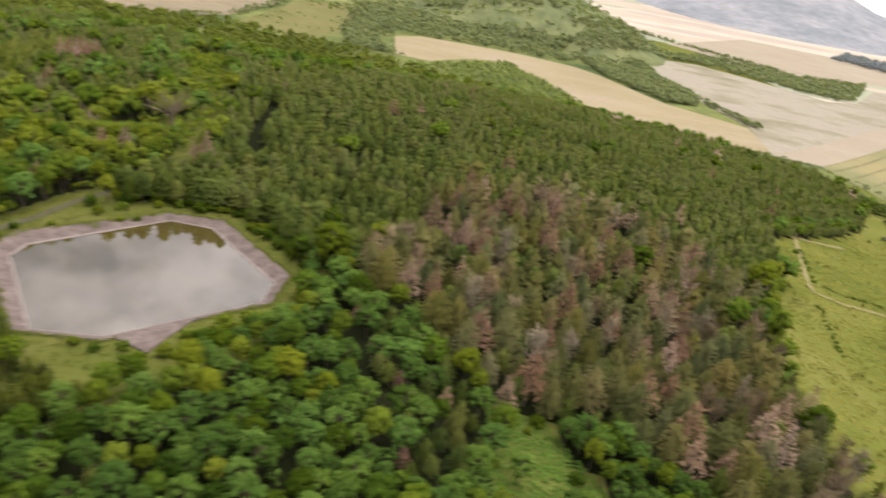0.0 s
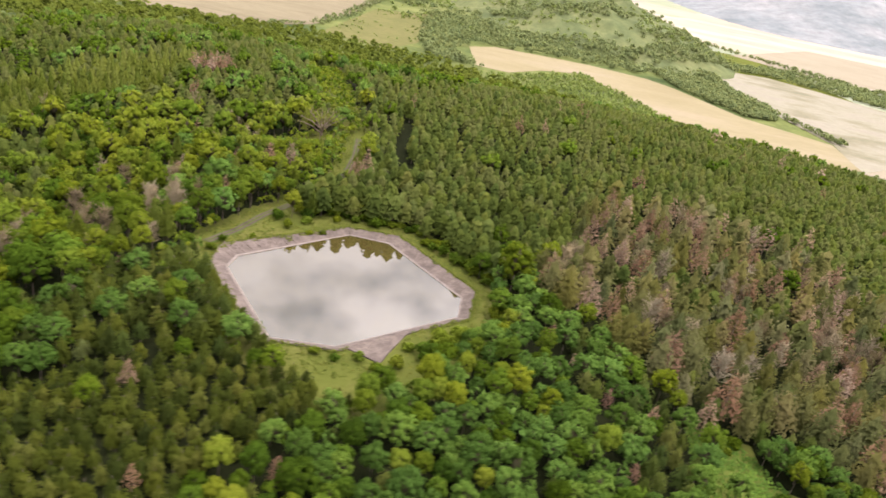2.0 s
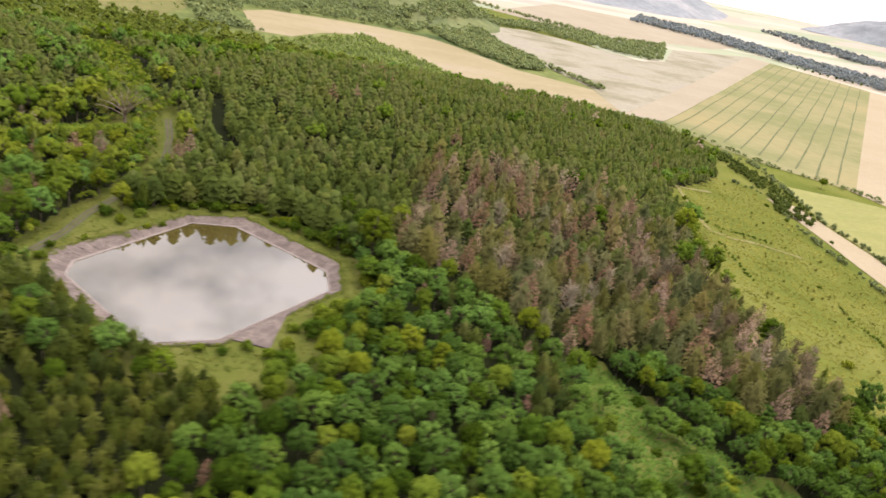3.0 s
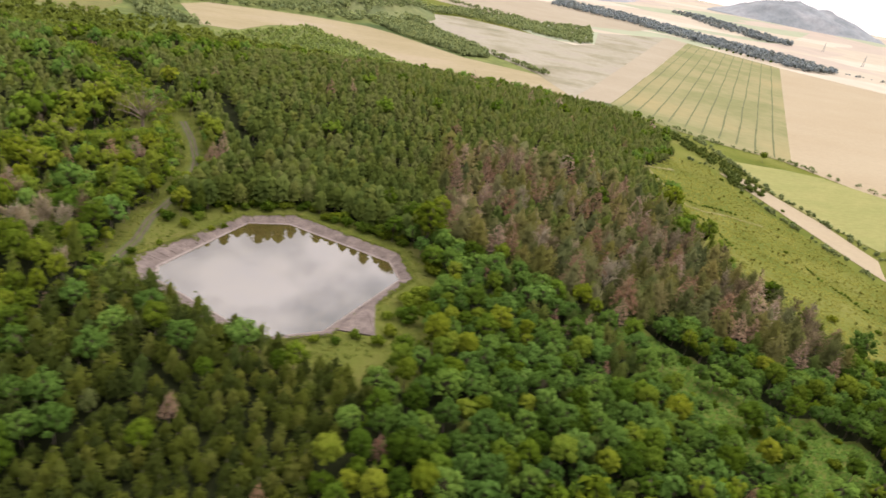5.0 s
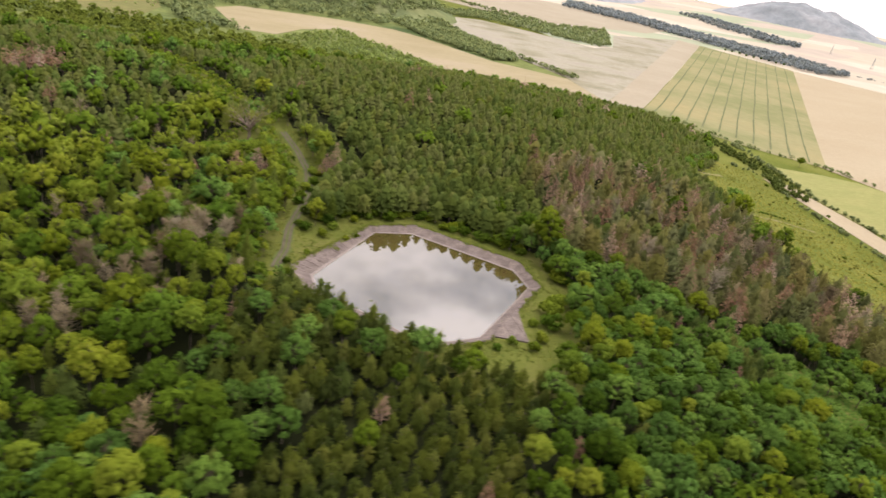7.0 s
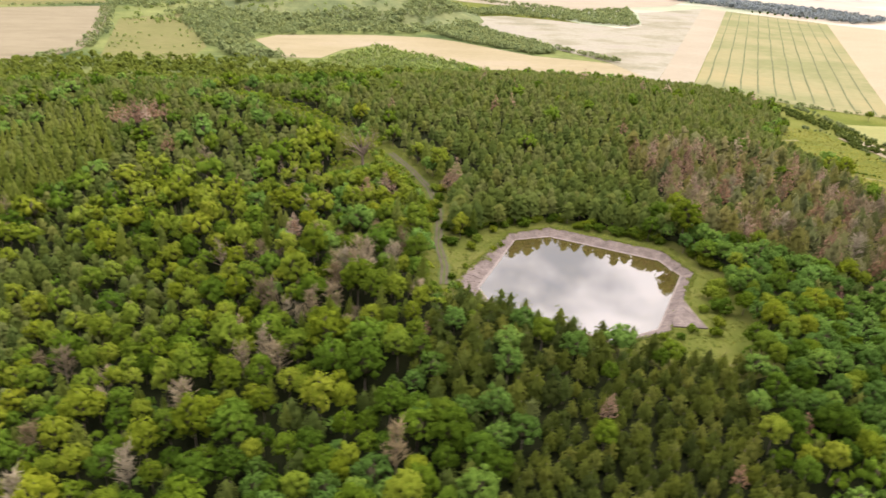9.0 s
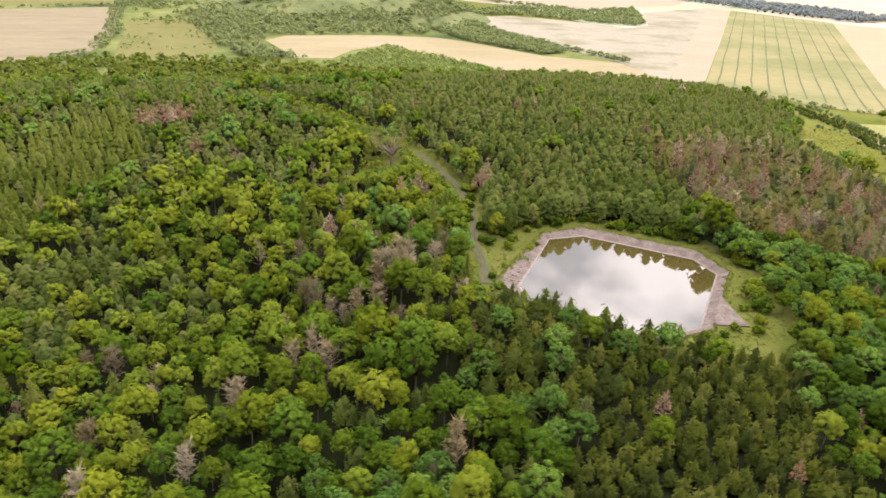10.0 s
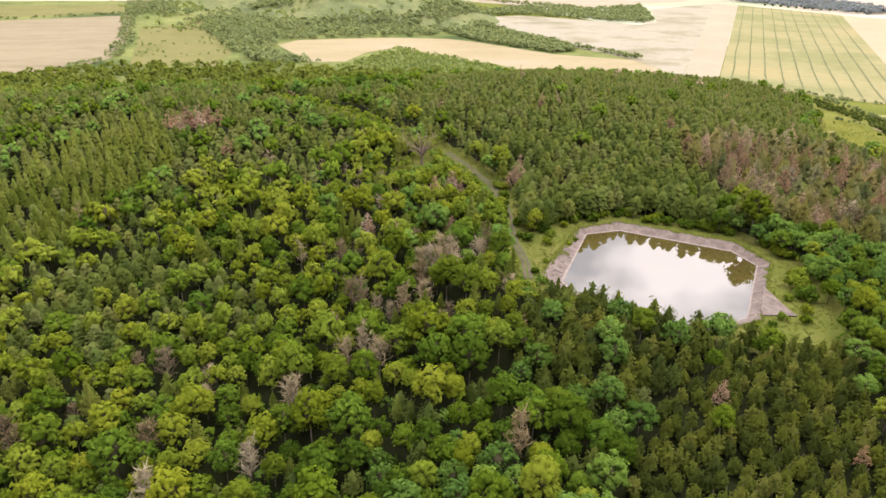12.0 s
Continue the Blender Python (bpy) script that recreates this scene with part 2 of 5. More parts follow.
CROP = surface("green_crop", [(0.27, (0.095, 0.109, 0.063)), (0.34, (0.157, 0.164, 0.070)), (0.41, (0.152, 0.154, 0.066)), (0.55, (0.193, 0.180, 0.085)), (0.75, (0.233, 0.194, 0.091))], GREY2, 0.008, 0.1, 0.95, 0.0, (1, 1, 1), 0.3)
LANE = surface("tramline_soil", [(0.3, (0.091, 0.104, 0.046)), (0.7, (0.124, 0.126, 0.064))], GREY2, 0.05, 0.4)
SCRUB = surface("scrub_ground", [(0.30, (0.040, 0.062, 0.022)), (0.42, (0.075, 0.100, 0.032)), (0.55, (0.125, 0.145, 0.045)), (0.72, (0.175, 0.185, 0.066))], GREY2, 0.011, 0.14, 0.95, 0.0, (1, 1, 1), 0.7)
PASTURE = surface("dry_pasture", [(0.3, (0.091, 0.098, 0.033)), (0.5, (0.126, 0.124, 0.044)), (0.75, (0.157, 0.140, 0.058))], GREY2, 0.012, 0.15, 0.95, 0.0, (1, 1, 1), 0.5)
HILLSIDE = surface("hill_pasture", [(0.30, (0.070, 0.091, 0.039)), (0.45, (0.106, 0.126, 0.052)), (0.60, (0.139, 0.152, 0.062)), (0.78, (0.178, 0.178, 0.082))], GREY2, 0.009, 0.09, 0.95, 0.0, (1.6, 0.8, 1), 0.8)
# woodland lightened and greyed in its base colour, as if through haze
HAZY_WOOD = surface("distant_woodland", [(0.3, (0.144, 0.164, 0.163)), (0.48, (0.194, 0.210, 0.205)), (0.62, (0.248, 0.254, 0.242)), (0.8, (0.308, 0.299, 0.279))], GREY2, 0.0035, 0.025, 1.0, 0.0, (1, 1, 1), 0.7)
SOIL = surface("worn_track", [(0.3, (0.068, 0.056, 0.038)), (0.7, (0.106, 0.088, 0.063))], GREY2, 0.3, 2.5, 0.95, 0.05)
DRY_GRASS = surface("trodden_dry_grass", [(0.3, (0.150, 0.140, 0.050)), (0.7, (0.205, 0.185, 0.085))], GREY2, 0.2, 2.0)
VERGE = surface("track_verge", [(0.3, (0.052, 0.076, 0.017)), (0.7, (0.088, 0.100, 0.030))], GREY2, 0.2, 2.0, 0.95, 0.1)


def patchwork(name):
    """Far arable land: fields of straw, stubble and green in uneven plots."""
    m, n, l, p = node_material(name)
    g, mp, v = n.new("ShaderNodeNewGeometry"), n.new("ShaderNodeMapping"), n.new("ShaderNodeTexVoronoi")
    mp.inputs["Scale"].default_value, mp.inputs["Rotation"].default_value = (0.002, 0.006, 0.000), (0, 0, radians(28))
    v.inputs["Scale"].default_value = 1.0
    l.new(g.outputs["Position"], mp.inputs["Vector"])
    l.new(mp.outputs["Vector"], v.inputs["Vector"])
    sep = n.new("ShaderNodeSeparateColor")
    l.new(v.outputs["Color"], sep.inputs["Color"])
    r = ramp_of(n, [(0.0, (0.336, 0.293, 0.212)), (0.35, (0.372, 0.331, 0.246)), (0.6, (0.315, 0.267, 0.204)), (0.82, (0.244, 0.266, 0.169)), (1.0, (0.358, 0.315, 0.233))])
    r.color_ramp.interpolation = "CONSTANT"
    l.new(sep.outputs["Red"], r.inputs["Fac"])
    t = noise_of(n, l, 0.012, 5.0)
    rb = ramp_of(n, GREY2)
    l.new(t.outputs["Fac"], rb.inputs["Fac"])
    l.new(mixed(n, l, r.outputs["Color"], rb.outputs["Color"], 0.3, "MULTIPLY"), p.inputs["Base Color"])
    p.inputs["Roughness"].default_value, p.inputs["Specular IOR Level"].default_value = 0.95, 0.02
    return m


FARMLAND = patchwork("far_farmland")


def concrete():
    m, n, l, p = node_material("weathered_concrete")
    wide, streak, fine = noise_of(n, l, 0.35, 5.0), noise_of(n, l, 1.6, 5.0, 0.7), noise_of(n, l, 9.0, 4.0, 0.7)
    ra = ramp_of(n, [(0.3, (0.074, 0.055, 0.044)), (0.5, (0.118, 0.091, 0.073)), (0.72, (0.170, 0.135, 0.110))])
    rb = ramp_of(n, [(0.35, (0.55, 0.52, 0.48)), (0.6, (1.1, 1.08, 1.05))])
    rc = ramp_of(n, GREY2)
    for t, r in ((wide, ra), (streak, rb), (fine, rc)):
        l.new(t.outputs["Fac"], r.inputs["Fac"])
    c = mixed(n, l, ra.outputs["Color"], rb.outputs["Color"], 0.7, "MULTIPLY")
    c = mixed(n, l, c, rc.outputs["Color"], 0.5, "MULTIPLY")
    ob = n.new("ShaderNodeObjectInfo")
    rd = ramp_of(n, [(0.0, (0.94, 0.94, 0.93)), (1.0, (1.05, 1.05, 1.04))])
    l.new(ob.outputs["Random"], rd.inputs["Fac"])
    l.new(mixed(n, l, c, rd.outputs["Color"], 1.0, "MULTIPLY"), p.inputs["Base Color"])
    p.inputs["Roughness"].default_value = 0.9
    bp = n.new("ShaderNodeBump")
    bp.inputs["Strength"].default_value, bp.inputs["Distance"].default_value = 0.5, 0.03
    l.new(fine.outputs["Fac"], bp.inputs["Height"])
    l.new(bp.outputs["Normal"], p.inputs["Normal"])
    return m


CONCRETE = concrete()


def pond_water():
    m, n, l, p = node_material("murky_water")
    t = noise_of(n, l, 0.12, 4.0)
    r = ramp_of(n, [(0.3, (0.046, 0.036, 0.010)), (0.7, (0.064, 0.050, 0.015))])
    l.new(t.outputs["Fac"], r.inputs["Fac"])
    l.new(r.outputs["Color"], p.inputs["Base Color"])
    p.inputs["Roughness"].default_value, p.inputs["IOR"].default_value, p.inputs["Specular IOR Level"].default_value = 0.025, WATER_IOR, 0.8
    ripple = noise_of(n, l, 0.9, 3.0)
    bp = n.new("ShaderNodeBump")
    bp.inputs["Strength"].default_value, bp.inputs["Distance"].default_value = 0.12, 0.02
    l.new(ripple.outputs["Fac"], bp.inputs["Height"])
    l.new(bp.outputs["Normal"], p.inputs["Normal"])
    return m


WATER_IOR = 1.85
WATER = pond_water()


# ---- mesh helpers ----
def mesh_of(name, verts, faces, material, tone=None, inner=None, bough=None):
    """A mesh from arrays; faces is an array of triangles or a list of polygons; tone: a shade for each face."""
    me = bpy.data.meshes.new(name)
    if isinstance(faces, np.ndarray):
        k = faces.shape[1]
        me.vertices.add(len(verts))
        me.vertices.foreach_set("co", np.asarray(verts, np.float32).ravel())
        me.loops.add(faces.size)
        me.loops.foreach_set("vertex_index", faces.astype(np.int32).ravel())
        me.polygons.add(len(faces))
        me.polygons.foreach_set("loop_start", np.arange(0, faces.size, k, dtype=np.int32))
        me.update(calc_edges=True)
    else:
        me.from_pydata([tuple(map(float, v)) for v in verts], [], faces)
    if tone is not None:
        me.attributes.new("tone", "FLOAT", "FACE").data.foreach_set("value", np.asarray(tone, np.float32))
    me.materials.append(material)
    if bough is not None:
        me.attributes.new("bough", "FLOAT_VECTOR", "POINT").data.foreach_set("vector", np.asarray(bough, np.float32).ravel())
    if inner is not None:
        me.materials.append(SHADED_TWIGS)
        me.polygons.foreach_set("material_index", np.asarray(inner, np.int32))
    return me


def part(name, me, parent, label=""):
    ob = new(name, me)
    ob.parent = parent
    return tagged(ob, label)


def inside(poly, x, y):
    """Which of the points lie in the polygon."""
    x, y = np.asarray(x, float), np.asarray(y, float)
    hit = np.zeros(x.shape, bool)
    for (x1, y1), (x2, y2) in zip(poly, poly[1:] + poly[:1]):
        cross = (y1 > y) != (y2 > y)
        hit ^= cross & (x < (x2 - x1) * (y - y1) / (y2 - y1 + 1e-12) + x1)
    return hit


def off_line(line, x, y, closed=False):
    """Distance of the points from a polyline."""
    x, y = np.asarray(x, float), np.asarray(y, float)
    best = np.full(x.shape, 1e9)
    for (x1, y1), (x2, y2) in zip(line, line[1:] + (line[:1] if closed else [])):
        dx, dy = x2 - x1, y2 - y1
        s = np.clip(((x - x1) * dx + (y - y1) * dy) / (dx * dx + dy * dy), 0, 1)
        best = np.minimum(best, np.hypot(x - x1 - s * dx, y - y1 - s * dy))
    return best


# ---- the plan ----
PLAIN = -32.0
HUMPS = [
    (-250, 0, 8.7), (-150, 0, 1.3), (-50, 0, 10.6), (50, 0, -5.4), (150, 0, -0.8), (260, 0, 0.0),
    (-250, 100, -6.4), (-150, 100, -2.8), (-50, 100, 25.2), (50, 100, 1.2), (150, 100, 7.2), (260, 100, -5.3),
    (-250, 200, -8.0), (-150, 200, 9.8), (-50, 200, -1.5), (50, 200, -1.9), (150, 200, 11.7), (260, 200, -11.2),
    (-250, 300, -2.4), (-150, 300, 9.6), (-50, 300, 16.8), (50, 300, 14.6), (150, 300, 1.7), (260, 300, 0.6),
    (-250, 420, 17.1), (-150, 420, 7.4), (-50, 420, 3.3), (50, 420, 10.7), (150, 420, 9.5), (260, 420, 4.1),
]
WATERLINE = [(-84.5, 141.5), (-84.0, 148.0), (-60.0, 173.0), (-48.5, 172.3), (-26.3, 148.3), (-26.8, 138.3), (-52.0, 116.5), (-66.0, 115.2)]
RIM = [(-88.4, 139.6), (-89.3, 150.8), (-61.0, 175.4), (-46.3, 176.2), (-22.9, 151.0), (-24.0, 136.7), (-51.0, 113.4), (-67.9, 112.1)]
BANK = [(-91.5, 139), (-95, 153), (-88, 162), (-63, 180), (-44, 181), (-18.5, 154), (-18, 134), (-26, 120), (-33, 106), (-43, 99), (-52, 97.5), (-61, 101.5), (-66, 108), (-71.5, 113.5)]
TRACK = [(-93, 150), (-88.5, 160), (-85, 173), (-79, 187), (-73.5, 201), (-70.5, 217), (-70.5, 235), (-72.5, 253), (-77, 266), (-84, 280), (-90, 295), (-100, 329), (-116, 387)]
BREAK = [(-50, 220), (-54, 236), (-55, 255), (-56, 280)]
DITCH = [(-17, 153), (-8, 134), (6, 101)]
FOREST = [(-330, 35), (-240, 22), (-175, 26), (-140, 12), (-112, 16), (-84, 4), (-55, 14), (-22, 3), (8, 15), (36, 6), (70, 18), (95, 35), (126, 100), (113, 130), (112, 150), (125, 195), (150, 235), (166, 285), (205, 312), (250, 345), (285, 395), (288, 465), (200, 500), (60, 470), (-100, 470), (-200, 500), (-345, 480), (-335, 250)]
PINES = [(-83, 176), (-66, 181), (-44, 183), (-18, 158), (-5, 158), (-8, 165), (10, 190), (22, 230), (60, 245), (120, 212), (150, 235), (166, 285), (215, 318), (285, 400), (285, 470), (100, 450), (-20, 410), (-60, 330), (-76, 290), (-68, 262), (-64, 235), (-65, 215), (-74, 198)]
DYING = [(12, 215), (24, 232), (55, 243), (95, 232), (124, 208), (110, 165), (111, 140), (116, 110), (96, 93), (72, 106), (46, 122), (30, 112), (18, 128), (5, 142), (-8, 152), (-6, 165), (8, 190)]
STRIP = [(-66, 64), (-64, 76), (-52, 87), (-44, 100), (-33, 119), (-18, 152), (-6, 152), (6, 140), (18, 127), (30, 110), (46, 121), (72, 105), (96, 92), (127, 100), (95, 30), (-66, 30)]
YOUNG = [(-116, 122), (-95, 138), (-75, 113), (-69, 109.5), (-50, 108), (-42, 102), (-46, 94), (-55, 85), (-63, 75), (-68, 30), (-122, 30), (-119, 75), (-101, 93), (-105, 108)]
EDGE = [(-116, 122), (-93, 142), (-71, 113.5), (-66, 108.5), (-56, 104), (-70, 104), (-88, 100), (-101, 91), (-109, 95), (-106, 108)]
LARCHES = [(-245, 300), (-215, 342), (-178, 360), (-172, 285), (-195, 277), (-212, 250), (-250, 255)]
DARK = [(-235, 245), (-184, 245), (-162, 198), (-154, 166), (-182, 174), (-232, 200)]
CLEARING = [(22, 92), (26, 119), (38, 119), (49, 104), (62, 87), (82, 72), (72, 52), (34, 52), (28, 70)]


def ground_height(x, y):
    """The lie of the land: a wooded hill over a plain, levelled round the pond, with the basin sunk into it."""
    x, y = np.asarray(x, float), np.asarray(y, float)
    z = np.full(x.shape, PLAIN)
    for cx, cy, a in HUMPS:
        z = z + a * np.exp(-((x - cx) ** 2 + (y - cy) ** 2) / (2 * 90.0**2))
    r = np.clip((np.hypot(x, y) - 2600) / 2100, 0, 1)
    z = z + 70 * r * r * (3 - 2 * r)
    r = np.hypot(x + 55, y - 144)
    s = np.clip((r - 40) / 30, 0, 1)
    s = s * s * (3 - 2 * s)
    z = z * s + 1.2 * (1 - s)
    deep = np.where((r < 60) & inside(RIM, x, y), off_line(RIM, x, y, True), 0.0)
    return np.where(deep > 0, np.maximum(0.75 - 0.5 * deep, -3.0), z)


def draped(name, poly, material, lift, step):
    """A sheet of the given outline that follows the land."""
    bm = bmesh.new()
    bm.faces.new([bm.verts.new((x, y, 0)) for x, y in poly])
    xs, ys = [p[0] for p in poly], [p[1] for p in poly]
    for axis, lo, hi in ((0, min(xs), max(xs)), (1, min(ys), max(ys))):
        n = int((hi - lo) / step)
        for i in range(1, n + 1):
            co, no = [0, 0, 0], [0, 0, 0]
            co[axis], no[axis] = lo + (hi - lo) * i / (n + 1), 1
            bmesh.ops.bisect_plane(bm, geom=bm.verts[:] + bm.edges[:] + bm.faces[:], plane_co=co, plane_no=no)
    bmesh.ops.triangulate(bm, faces=bm.faces[:])
    at = np.array([v.co[:2] for v in bm.verts])
    for v, z in zip(bm.verts, ground_height(at[:, 0], at[:, 1])):
        v.co.z = z + lift
    bmesh.ops.recalc_face_normals(bm, faces=bm.faces[:])
    if sum(f.normal.z for f in bm.faces) < 0:
        bmesh.ops.reverse_faces(bm, faces=bm.faces[:])
    me = bpy.data.meshes.new(name)
    bm.to_mesh(me)
    bm.free()
    me.materials.append(material)
    return new(name, me)


def ribbon(line, width, step=3.0, wobble=0.0, seed=0):
    """A strip's outline along a line, with a slightly uneven edge."""
    rng = np.random.default_rng(seed)
    pts = [np.array(line[0], float)]
    for a, b in zip(line, line[1:]):
        a, b = np.array(a, float), np.array(b, float)
        n = max(1, int(np.linalg.norm(b - a) / step))
        pts += [a + (b - a) * i / n for i in range(1, n + 1)]
    pts = np.array(pts)
    d = np.gradient(pts, axis=0)
    d /= np.linalg.norm(d, axis=1)[:, None]
    side = np.stack([-d[:, 1], d[:, 0]], 1)
    w = width / 2 * (1 + wobble * rng.uniform(-1, 1, (2, len(pts), 1)))
    return pts + side * w[0], pts - side * w[1]


def strip_mesh(name, line, width, material, lift, wobble=0.0, step=3.0, seed=0):
    left, right = ribbon(line, width, step, wobble, seed)
    xy = np.concatenate([left, right])
    n = len(left)
    z = ground_height(xy[:, 0], xy[:, 1]) + lift
    i = np.arange(n - 1)
    return mesh_of(name, np.c_[xy, z], np.stack([i, i + n, i + n + 1, i + 1], 1), material)


# ---- ground to the horizon ----
def spaced(lo, hi, fine_lo, fine_hi, mid, fine):
    a = list(np.arange(fine_lo, fine_hi + 0.1, fine))
    a = list(np.arange(lo, fine_lo - mid / 2, mid)) + a + list(np.arange(fine_hi + mid, hi + 0.1, mid))
    step, left, right = mid, [a[0]], [a[-1]]
    while right[-1] < 4700:
        step *= 1.35
        right.append(right[-1] + step)
        left.append(left[-1] - step)
    return np.array(left[:0:-1] + a + right[1:])


gx, gy = spaced(-340, 460, -98, -14, 8.0, 1.5), spaced(-60, 640, 103, 185, 8.0, 1.5)
GX, GY = np.meshgrid(gx, gy)
gi = np.arange(GX.size).reshape(GX.shape)
quads = np.stack([gi[:-1, :-1], gi[:-1, 1:], gi[1:, 1:], gi[1:, :-1]], -1).reshape(-1, 4)
ground_me = mesh_of("ground", np.stack([GX, GY, ground_height(GX, GY)], -1).reshape(-1, 3), quads, GRASS)
for m in (SHADED_LITTER, MEADOW, SCRUB, FARMLAND, BANK_GRASS):
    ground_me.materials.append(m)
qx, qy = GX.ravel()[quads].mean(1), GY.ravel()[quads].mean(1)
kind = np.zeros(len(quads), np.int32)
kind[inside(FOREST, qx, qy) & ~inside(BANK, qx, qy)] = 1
kind[~inside(FOREST, qx, qy) & (qx > 80)] = 2
kind[(qy > 470) & (qx < 330)] = 3
kind[(qy > 1450) | (qx > 520) | (qx < -500) | (qy < -300)] = 4
kind[(off_line(TRACK, qx, qy) < 4) | (off_line(TRACK[8:], qx, qy) < 9) | inside(CLEARING, qx, qy)] = 0
kind[inside(BANK, qx, qy) | (off_line(TRACK[:9], qx, qy) < 7) | (off_line(BANK, qx, qy, True) < 5) | (np.hypot(qx + 87, qy - 241) < 14)] = 5
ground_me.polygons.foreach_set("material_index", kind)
ground_me.polygons.foreach_set("use_smooth", np.ones(len(quads), bool))
tagged(new("ground", ground_me), "grassy hill land running out to a flat farmed plain", "ground", kind="structure")

# ---- far hills ----
def hill_shape(east, north, wide, deep, top, turn, x, y, folds):
    """Height over the plain of a long low dome with spurs and hollows; under the plain outside its foot."""
    c, s = math.cos(radians(turn)), math.sin(radians(turn))
    x, y = np.asarray(x, float) - east, np.asarray(y, float) - north
    u, v = (c * x + s * y) / wide, (c * y - s * x) / deep
    r = np.clip(1 - u * u - v * v, 0, None)
    rough = np.array([noise.noise((p * folds + east, q * folds, 0.3)) + 0.4 * noise.noise((p * folds * 2.7, q * folds * 2.7 + east, 1.3)) for p, q in zip(u.ravel(), v.ravel())]).reshape(u.shape)
    return top * r**1.2 * (1 + 0.28 * rough) + 2.5 * folds * rough * np.sqrt(r) - 2.0


def far_hill(label, material, n, spec):
    east, north, wide, deep, top, turn, folds = spec
    u, v = np.meshgrid(np.linspace(-1, 1, n), np.linspace(-1, 1, n))
    c, s = math.cos(radians(turn)), math.sin(radians(turn))
    x, y = east + c * u * wide - s * v * deep, north + s * u * wide + c * v * deep
    z = ground_height(x, y) + hill_shape(east, north, wide, deep, top, turn, x, y, folds)
    i = np.arange(n * n).reshape(n, n)
    f = np.stack([i[:-1, :-1], i[:-1, 1:], i[1:, 1:], i[1:, :-1]], -1).reshape(-1, 4)
    me = mesh_of("distant_hill", np.stack([x, y, z], -1).reshape(-1, 3), f, material)
    me.polygons.foreach_set("use_smooth", np.ones(len(f), bool))
    return tagged(new("distant_hill", me), label, "hill", kind="structure")


GREEN_HILL = (130, 1700, 300, 790, 72, 7, 4.5)
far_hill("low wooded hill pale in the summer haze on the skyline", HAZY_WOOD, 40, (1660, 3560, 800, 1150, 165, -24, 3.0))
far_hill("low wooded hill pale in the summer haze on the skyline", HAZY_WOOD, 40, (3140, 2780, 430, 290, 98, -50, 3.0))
far_hill("green pasture hill with scrubby spurs and hollows", HILLSIDE, 90, GREEN_HILL)

# ---- fields ----
def field(name, label, poly, material, lift=0.2, step=30.0):
    return tagged(draped(name, poly, material, lift, step), label, "field", kind="structure")


field("wheat_field", "ripe tan wheat field curving below the wooded hill", [(-40, 830), (-8, 868), (60, 872), (113, 872), (180, 850), (205, 815), (250, 703), (318, 648), (296, 545), (226, 501), (158, 535), (135, 660), (92, 790), (40, 752), (5, 700), (-30, 705)], STRAW)
field("stubble_field", "pale mown stubble field with faint swathes", [(338, 1105), (437, 1130), (495, 1075), (572, 967), (640, 1010), (800, 1230), (1120, 1385), (290, 535), (320, 650), (310, 760), (306, 905)], STUBBLE, 0.25)
field("straw_strip", "narrow pale straw field strip beside the green crop", [(1112, 1384), (1129, 1324), (328, 526), (284, 528)], PALE, 0.4)
crop = field("crop_field", "green crop field ruled with dark tractor tramlines", [(1129, 1324), (1177, 1082), (403, 372), (356, 407), (328, 439), (326, 523)], CROP, 0.3)
field("wheat_field", "bare beige field beside the green crop", [(1174, 1083), (1300, 860), (900, 500), (450, 250), (415, 306), (398, 374)], GOLD, 0.25)
field("yellow_strip", "yellow-green field strip under the grassy slope", [(319, 361), (374, 352), (400, 340), (430, 290), (374, 240), (316, 225), (308, 263), (304, 302)], YELLOW, 0.3, 15.0)
field("stubble_strip", "tan stubble strip along a hedge at the slope's foot", [(279, 328), (299, 322), (302, 293), (306, 260), (300, 215), (272, 190), (277, 230), (280, 275)], GOLD, 0.35, 12.0)
field("wheat_field", "broad tan wheat field behind the ridge", [(-370, 1115), (-196, 1177), (-199, 881), (-213, 761), (-253, 690), (-420, 660), (-520, 900)], FURROWED)
field("crop_field", "light green field beyond a hedge", [(-390, 1354), (-153, 1371), (-189, 1229), (-365, 1150)], PASTURE)
field("stubble_field", "pale straw field beyond the scrubby valley", [(600, 1260), (470, 1420), (900, 2050), (1280, 1980), (1300, 1640), (1040, 1420)], PALE, 0.25)
field("rough_meadow", "yellow-green rough meadow dotted with bushes", [(-183, 1016), (-100, 1090), (-97, 776), (-120, 700), (-195, 720)], PASTURE, 0.25)
A, B, C, D = Vector((1129, 1324)), Vector((1177, 1082)), Vector((403, 372)), Vector((326, 523))
for i in range(10):
    s = (i + 0.7) / 10.6
    far_end, near_end = A.lerp(B, s), D.lerp(C, s)
    part("tramline", strip_mesh("tramline", [tuple(far_end.lerp(near_end, q / 14) + Vector((0.45 * math.sin(2.1 * q + i), 0.45 * math.cos(1.7 * q + 2 * i)))) for q in range(15)], 1.5, LANE, 0.5, 0.35, 25.0, i), crop, "dark tractor tramline")

# ---- pond ----
water_poly = [(i[0] + 0.15 * (o[0] - i[0]), i[1] + 0.15 * (o[1] - i[1]), 0.0) for i, o in zip(WATERLINE, RIM)]
tagged(new("water", mesh_of("water", water_poly, [list(range(len(water_poly)))[::-1]], WATER)), "still murky olive-brown pond water mirroring the clouds", "water", kind="structure")

LEDGE = surface("scoured_concrete", [(0.3, (0.165, 0.138, 0.115)), (0.7, (0.25, 0.215, 0.185))], GREY2, 0.5, 6.0)
